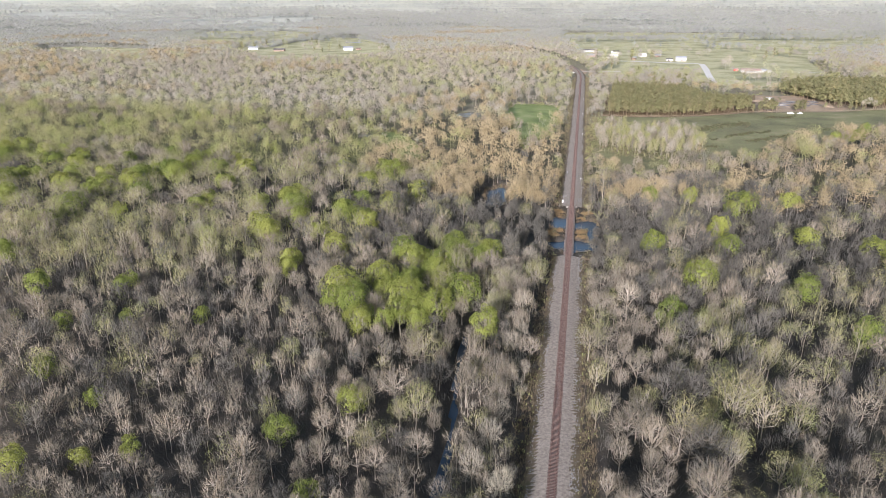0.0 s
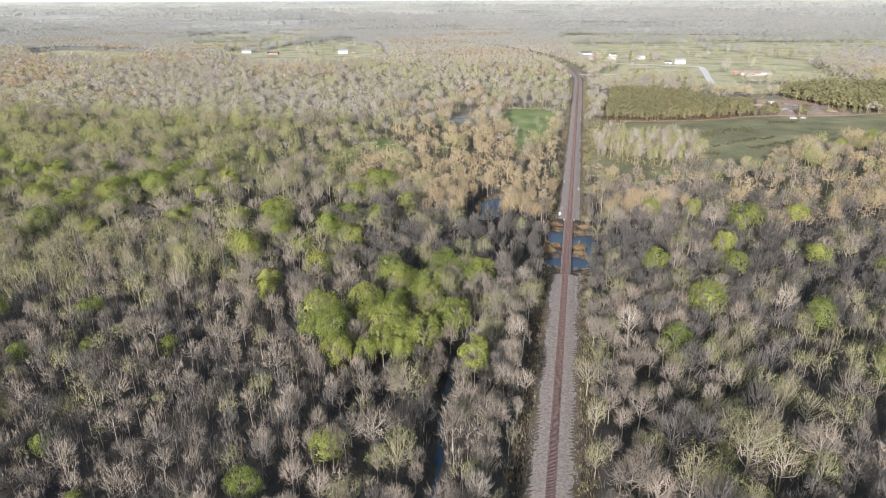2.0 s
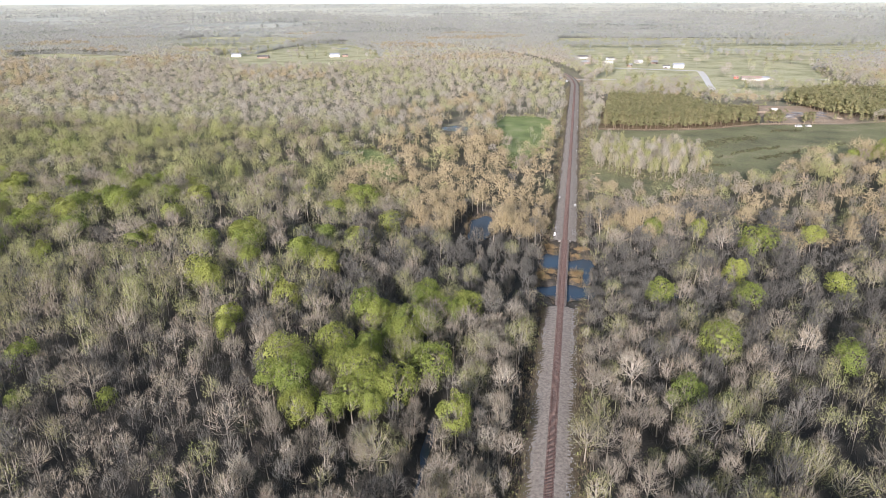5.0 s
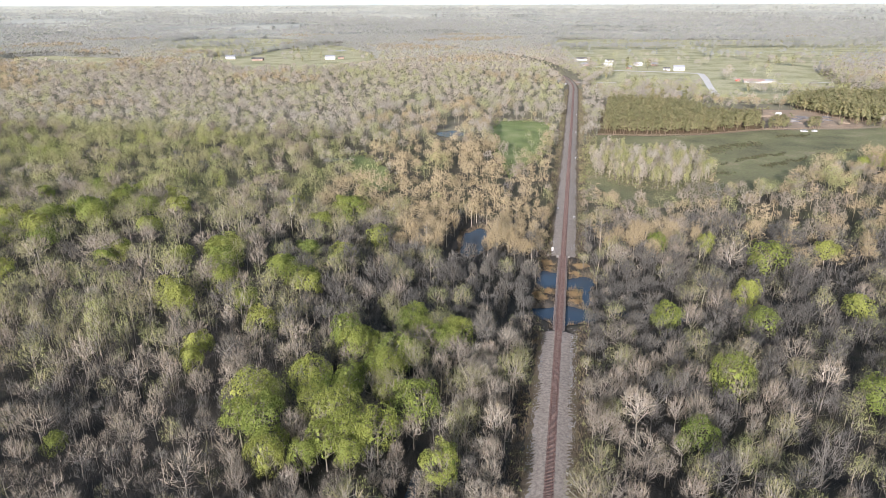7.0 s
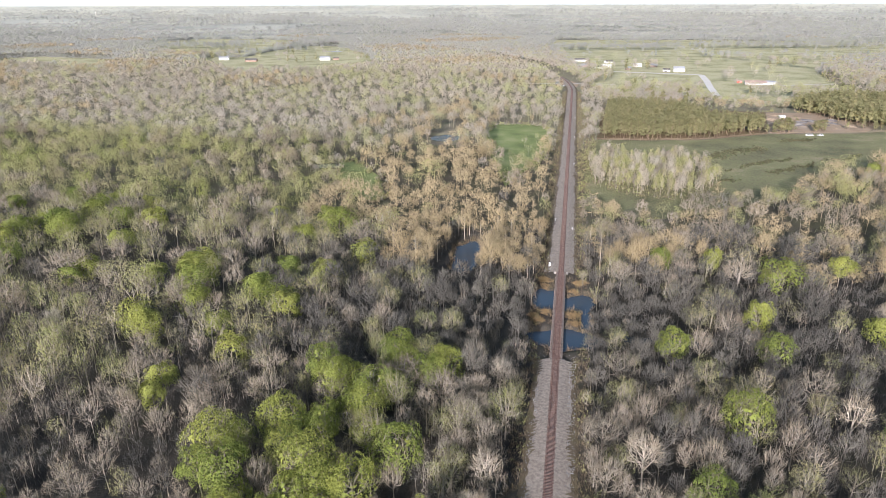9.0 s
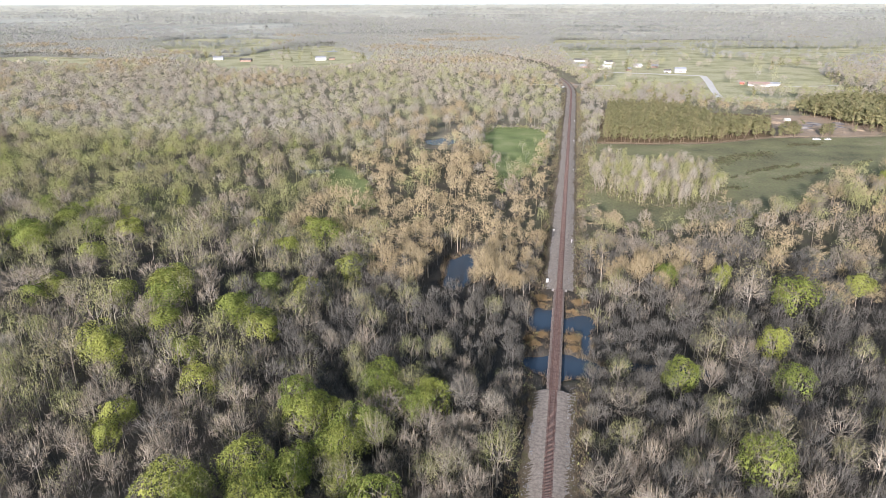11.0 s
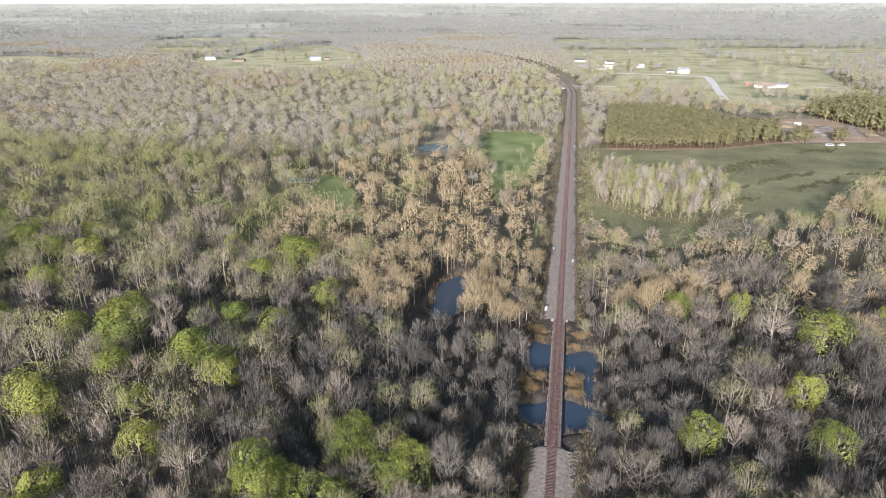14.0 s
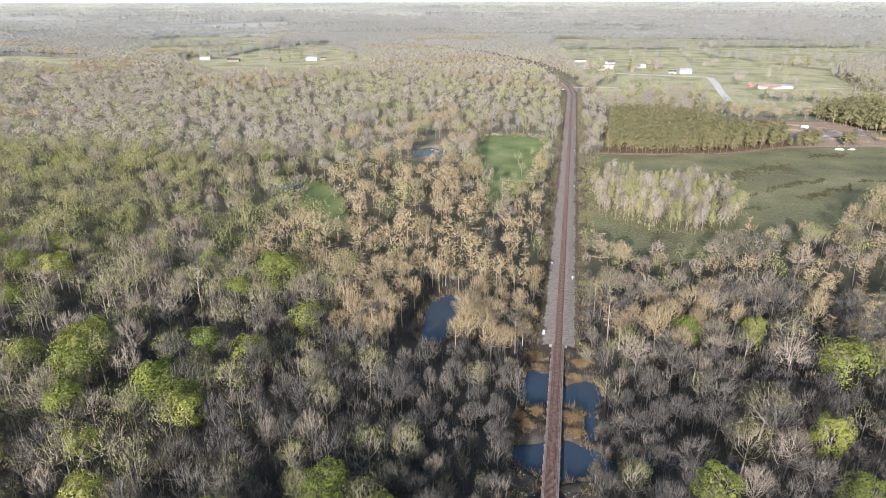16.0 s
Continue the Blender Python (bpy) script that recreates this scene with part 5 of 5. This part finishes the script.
FENCE_LINE = [(24, 683), (66, 686), (120, 699.5), (177, 733.5), (256, 749.5), (340, 786)]
fence = tagged(empty("board_fence"), "weathered brown board fence along the pasture edge", "fence")
for (x0, y0), (x1, y1) in zip(FENCE_LINE, FENCE_LINE[1:]):
    ln = math.hypot(x1 - x0, y1 - y0)
    m = int(ln / 4.5)
    ang = math.degrees(math.atan2(y1 - y0, x1 - x0))
    for i in range(m):
        fx0, fy0 = x0 + (x1 - x0) * i / m, y0 + (y1 - y0) * i / m
        o = part("fence_post", box(bm_new(), -0.09, -0.09, -0.3, 0.09, 0.09, 1.9), FENCE, fence)
        o.matrix_world = pose(fx0, fy0, 0.28, 0, 0, ang)
        for zz in (0.35, 0.85, 1.35):
            o = part("rail_board", box(bm_new(), 0.0, -0.13, zz, ln / m, -0.095, zz + 0.13), FENCE, fence)
            o.matrix_world = pose(fx0, fy0, 0.28, 0, 0, ang)


def pole(x, y, h, label, arms=True):
    ob = tagged(empty("utility_pole", pose(x, y, 0.2)), label, "utility pole", "poles around the farm lot")
    part("shaft", rod(bm_new(), (0, 0, -0.5), (0, 0, h), 0.16, 0.11, 8), POLE, ob)
    if arms:
        part("crossarm", box(bm_new(), -1.2, -0.07, h - 0.7, 1.2, 0.07, h - 0.5), POLE, ob)
        for sx in (-1.0, 0.0, 1.0):
            part("insulator", rod(bm_new(), (sx, 0, h - 0.5), (sx, 0, h - 0.3), 0.05, 0.04, 6), STONE, ob)
    return ob


for px_, py_, ph in ((222, 856, 13), (232, 905, 13), (262, 890, 12), (100, 1232, 12), (60, 1262, 11), (150, 1240, 11)):
    pole(px_, py_, ph, "weathered wooden utility pole with a crossarm")

# ---------------------------------------------------------------- single trees and tree rows on the farmland
rng = np.random.default_rng(77)
rows = [((-60, 1712), (225, 1748), 190, 12), ((281, 1820), (720, 1864), 280, 14), ((259, 1569), (306, 1497), 16, 6), ((306, 1497), (382, 1347), 30, 7), ((429, 1459), (560, 1540), 40, 20), ((40, 1180), (28, 1330), 20, 8), ((70, 1275), (150, 1290), 14, 8),
        ((-60, 2080), (330, 2120), 80, 14), ((330, 2120), (1000, 2060), 110, 16), ((60, 1960), (260, 1990), 40, 12), ((500, 1960), (900, 1930), 70, 14), ((390, 1000), (420, 1300), 60, 14),
        ((-1008, 1640), (-824, 1668), 90, 16), ((-824, 1668), (-884, 1804), 40, 14), ((-700, 1500), (-600, 1640), 30, 22), ((-1150, 1700), (-1000, 1660), 60, 18), ((-860, 1380), (-720, 1420), 70, 18), ((-700, 1660), (-640, 1800), 40, 14), ((30, 1080), (60, 1230), 26, 8), ((84, 985), (150, 975), 60, 14), ((212, 985), (320, 965), 70, 14), ((30, 890), (145, 900), 110, 16), ((222, 1000), (230, 1190), 12, 6)]
x, y = [], []
for (x0, y0), (x1, y1), m, loose in rows:
    u = rng.uniform(0, 1, m)
    x.append(x0 + (x1 - x0) * u + rng.normal(size=m) * loose)
    y.append(y0 + (y1 - y0) * u + rng.normal(size=m) * loose)
for poly, (x0, x1, y0, y1), m in ((FARM, (0, 900, 980, 2100), 260), (FARM_LEFT, (-800, -400, 1300, 1800), 110), (FARM_BACK, (-1200, -700, 1600, 2050), 90)):
    qx, qy = rng.uniform(x0, x1, m), rng.uniform(y0, y1, m)
    ok = inside(qx, qy, poly)
    x.append(qx[ok])
    y.append(qy[ok])
x, y = np.concatenate(x), np.concatenate(y)
ok = (np.hypot(x - 172, y - 1272) > 26) & (np.hypot(x - 262, y - 1114) > 30) & ((np.abs(x - 194) > 22) | (y > 1230)) & ~((np.abs(x - 262) < 42) & (y > 1000) & (y < 1112))
x, y = x[ok], y[ok]
pick = rng.integers(0, 11, len(x)) - 1
s = rng.uniform(0.85, 1.35, len(x))
for kind, sel in (("bare", pick < 5), ("budding", (pick >= 5) & (pick < 9)), ("pine", pick >= 9)):
    # Painted haze steps up for the trees past y 1480.
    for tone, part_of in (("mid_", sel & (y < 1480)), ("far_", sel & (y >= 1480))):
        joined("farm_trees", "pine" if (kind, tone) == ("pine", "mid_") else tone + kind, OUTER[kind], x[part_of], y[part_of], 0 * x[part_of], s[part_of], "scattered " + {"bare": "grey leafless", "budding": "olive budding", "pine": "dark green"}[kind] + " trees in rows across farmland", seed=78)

# the close-set pale grove in the weedy field
SLENDER = [broad_tree(900 + i, h=15.0, limbs=8, subs=2, twigs=110, w=0.2, leaves=110, leaf=0.4, detail=1, wide=0.155 + 0.012 * i, long=0.24, flat=0.1, rise=0.7, clumps=12, spray=(30, 0.5)) for i in range(5)]
pines_x, pines_y = np.array([-678.0, -672, -600, -504, -517, 77, 84, 92, 108, -640, 366, 380, 372]), np.array([1482.0, 1638, 1493, 1379, 1350, 1025, 1036, 1030, 1047, 1560, 1075, 1190, 1130])
joined("farm_pines", "pine", MIDDLE["pine"], pines_x, pines_y, 0 * pines_x, np.linspace(1.1, 0.9, 13), "tall dark green pines standing alone in pasture", seed=79)
x, y = jittered(12, 102, 498, 610, 5.8, 140)
ok = inside(x, y, GROVE) & (wobble(x, y, 9.0) > -0.6)
x, y = x[ok], y[ok]
rng = np.random.default_rng(141)
pick, s = rng.uniform(0, 1, len(x)), rng.uniform(0.85, 1.2, len(x))
for kind, sel in (("pale", pick < 0.34), ("bare", (pick >= 0.34) & (pick < 0.42)), ("budding", pick >= 0.42)):
    joined("grove_trees", kind, SLENDER, x[sel], y[sel], 0 * x[sel], s[sel], "close-set slender " + {"pale": "pale leafless", "bare": "grey leafless", "budding": "yellow-green budding"}[kind] + " trees in a grove", seed=142)
# brush under the grove and beside the line
rng = np.random.default_rng(147)
gx_, gy_ = rng.uniform(12, 102, 700), rng.uniform(498, 610, 700)
ok = inside(gx_, gy_, GROVE)
hx_, hy_ = rng.uniform(11.5, 22, 260), rng.uniform(560, 860, 260)
brush("grove_brush", [bush(660 + i, h=3.6, stems=16, w=0.16, leaves=4) for i in range(5)], "scrub", np.concatenate([gx_[ok], hx_]), np.concatenate([gy_[ok], hy_]), 0.4, 1.1, 148, "tangled brown brush beneath the slender trees", "brush")
# low scrub and saplings between the pines and the farm road, haze in their colours
rng = np.random.default_rng(149)
x, y = rng.uniform(120, 215, 150), rng.uniform(862, 990, 150)
s, pick = rng.uniform(0.3, 0.55, 150), rng.uniform(0, 1, 150)
for kind, sel in (("bare", pick < 0.55), ("budding", pick >= 0.55)):
    joined("scrub_saplings", "mid_" + kind, OUTER[kind], x[sel], y[sel], 0 * x[sel], s[sel], "low scrub trees behind the pine stand: each a " + LABEL[kind], seed=149)
# budding and leafy trees along the near edge of the field
rng = np.random.default_rng(145)
u = rng.uniform(0, 1, 34)
x, y = 92 + 150 * u + rng.normal(size=34) * 5, 472 + 90 * u + 45 * u * u + rng.normal(size=34) * 5
s = rng.uniform(0.65, 1.0, 34)
for kind, sel in (("budding", u < 0.55), ("green", u >= 0.72), ("pale", (u >= 0.55) & (u < 0.72))):
    joined("field_edge_trees", kind, CLOSE[kind], x[sel], y[sel], 0 * x[sel], s[sel], "small trees at the pasture's edge: each a " + LABEL[kind], seed=146)
# round pines in front of the dirt lot
rng = np.random.default_rng(144)
x = np.concatenate([rng.normal(193, 6, 11), rng.normal(225, 5.5, 8), rng.normal(178, 3, 4), rng.uniform(240, 300, 6)])
y = np.concatenate([rng.normal(745, 3, 11), rng.normal(752, 3, 8), rng.normal(737, 2, 4), rng.uniform(762, 778, 6)])
s = np.concatenate([rng.uniform(0.7, 1.0, 11), rng.uniform(0.6, 0.85, 8), rng.uniform(0.45, 0.7, 4), rng.uniform(0.4, 0.7, 6)])
joined("lot_pines", "pine", NEAR["pine"], x, y, 0 * x, s, "round dark green pines beside the dirt lot", seed=143, width=s * 1.35)

# bushes and low growth along the wood edges
rng = np.random.default_rng(150)
ex, ey = [], []
for poly in (CLEARING, GLADE, FIELD_WEEDY, FARM[:4], LOT):
    for (x0, y0), (x1, y1) in zip(poly, poly[1:] + poly[:1]):
        m = int(math.hypot(x1 - x0, y1 - y0) / 3.2)
        u = rng.uniform(0, 1, m)
        ex.append(x0 + (x1 - x0) * u + rng.normal(size=m) * 2.5)
        ey.append(y0 + (y1 - y0) * u + rng.normal(size=m) * 3.5)
ex, ey = np.concatenate(ex), np.concatenate(ey)
ok = (np.abs(ex - rail_x(ey)) > 8) & (ground_z(ex, ey) > -0.5) & ~((ex > 14) & (ey > 672) & (ey < 860))
brush("edge_bushes", [bush(580 + i, h=3.6, stems=18, w=0.22, leaves=14) for i in range(5)], "scrub", ex[ok], ey[ok], 0.5, 1.2, 151, "low brown and olive bushes along the wood edge", "bushes")
# small trees closing the edges of the open land
rng = np.random.default_rng(155)
ex, ey = [], []
for poly, out in ((MEADOW, 0), (FARM_LEFT, 0), (FARM_BACK, 0), (FARM, 0), (GLADE, 1), (CLEARING, 2)):
    mx, my = sum(c[0] for c in poly) / len(poly), sum(c[1] for c in poly) / len(poly)
    for (x0, y0), (x1, y1) in zip(poly, poly[1:] + poly[:1]):
        m = int(math.hypot(x1 - x0, y1 - y0) / (2.2 if y0 + y1 > 2300 else 3.8))
        u = rng.uniform(0, 1, m)
        qx, qy = x0 + (x1 - x0) * u, y0 + (y1 - y0) * u
        far = np.hypot(qx - mx, qy - my)
        ex.append(qx + (qx - mx) / far * out + rng.normal(size=m) * 3)
        ey.append(qy + (qy - my) / far * out + rng.normal(size=m) * 3)
ex, ey = np.concatenate(ex), np.concatenate(ey)
ok = (np.abs(ex - rail_x(ey)) > 10) & (ground_z(ex, ey) > -0.6)
ex, ey = ex[ok], ey[ok]
s, pick = rng.uniform(0.5, 1.2, len(ex)) * (0.55 + 0.75 * smooth(700, 1200, ey)), rng.uniform(0, 1, len(ex))
EDGE_GROWTH = [{"limbs": b["stems"], "leaves": b["leaves"]} for b in (bush(640 + i, h=7.0, stems=8, w=0.3, leaves=20) for i in range(5))]
for kind, sel in (("bare", pick < 0.3), ("budding", (pick >= 0.3) & (pick < 0.65)), ("pale", pick >= 0.65)):
    # From y 1250 on, edge growth takes the far colours with haze put in.
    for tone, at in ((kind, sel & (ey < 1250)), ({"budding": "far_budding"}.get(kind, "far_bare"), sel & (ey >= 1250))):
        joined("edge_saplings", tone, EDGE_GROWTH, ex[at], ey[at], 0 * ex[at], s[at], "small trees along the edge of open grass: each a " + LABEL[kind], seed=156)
# budding trees standing in the clearing
x, y = np.array([-31.0, -24.0, -36.0, -29.0, -22.0, -27.0, -40.0, -34.0, -38.0, -44.0]), np.array([606.0, 578.0, 640.0, 560.0, 622.0, 655.0, 566.0, 582.0, 548.0, 590.0])
joined("clearing_trees", "budding", CLOSE["budding"], x, y, 0 * x, np.linspace(0.75, 0.62, 10), "round trees budding pale green in the clearing", seed=153)

# brush and reeds along the water's edge
rng = np.random.default_rng(160)
bx_, by_ = [], []
for x0, x1, y0, y1, m in ((-32, 34, 296, 374, 5200), (-64, -28, 355, 425, 2600)):
    qx, qy = rng.uniform(x0, x1, m), rng.uniform(y0, y1, m)
    g = ground_z(qx, qy)
    ok = (g > -1.5) & (g < -0.35) & (np.abs(qx) > 3.2)
    bx_.append(qx[ok])
    by_.append(qy[ok])
bx_, by_ = np.concatenate(bx_), np.concatenate(by_)
brush("bank_brush", [bush(620 + i, h=2.3, stems=16, w=0.11) for i in range(5)], "scrub", bx_, by_, 0.4, 1.3, 161, "tangled brown brush along the water's edge")
# woods at the southern start of the line
x, y = jittered(-125, 125, -90, 84, 8.2, 170)
ok = (np.abs(x) > 11.5 + 1.5 * wobble(x, y, 11.0)) & (np.abs(x + 28.5) > 3)
x, y = x[ok], y[ok]
rng = np.random.default_rng(172)
pick, s = rng.uniform(0, 1, len(x)), rng.uniform(0.65, 1.1, len(x))
for kind, sel in (("bare", pick < 0.45), ("budding", (pick >= 0.45) & (pick < 0.75)), ("swamp", pick >= 0.75)):
    joined(kind + "_woods", kind, MIDDLE[kind], x[sel], y[sel], 0 * x[sel], s[sel], "dense bottomland wood: each a " + LABEL[kind], seed=171)
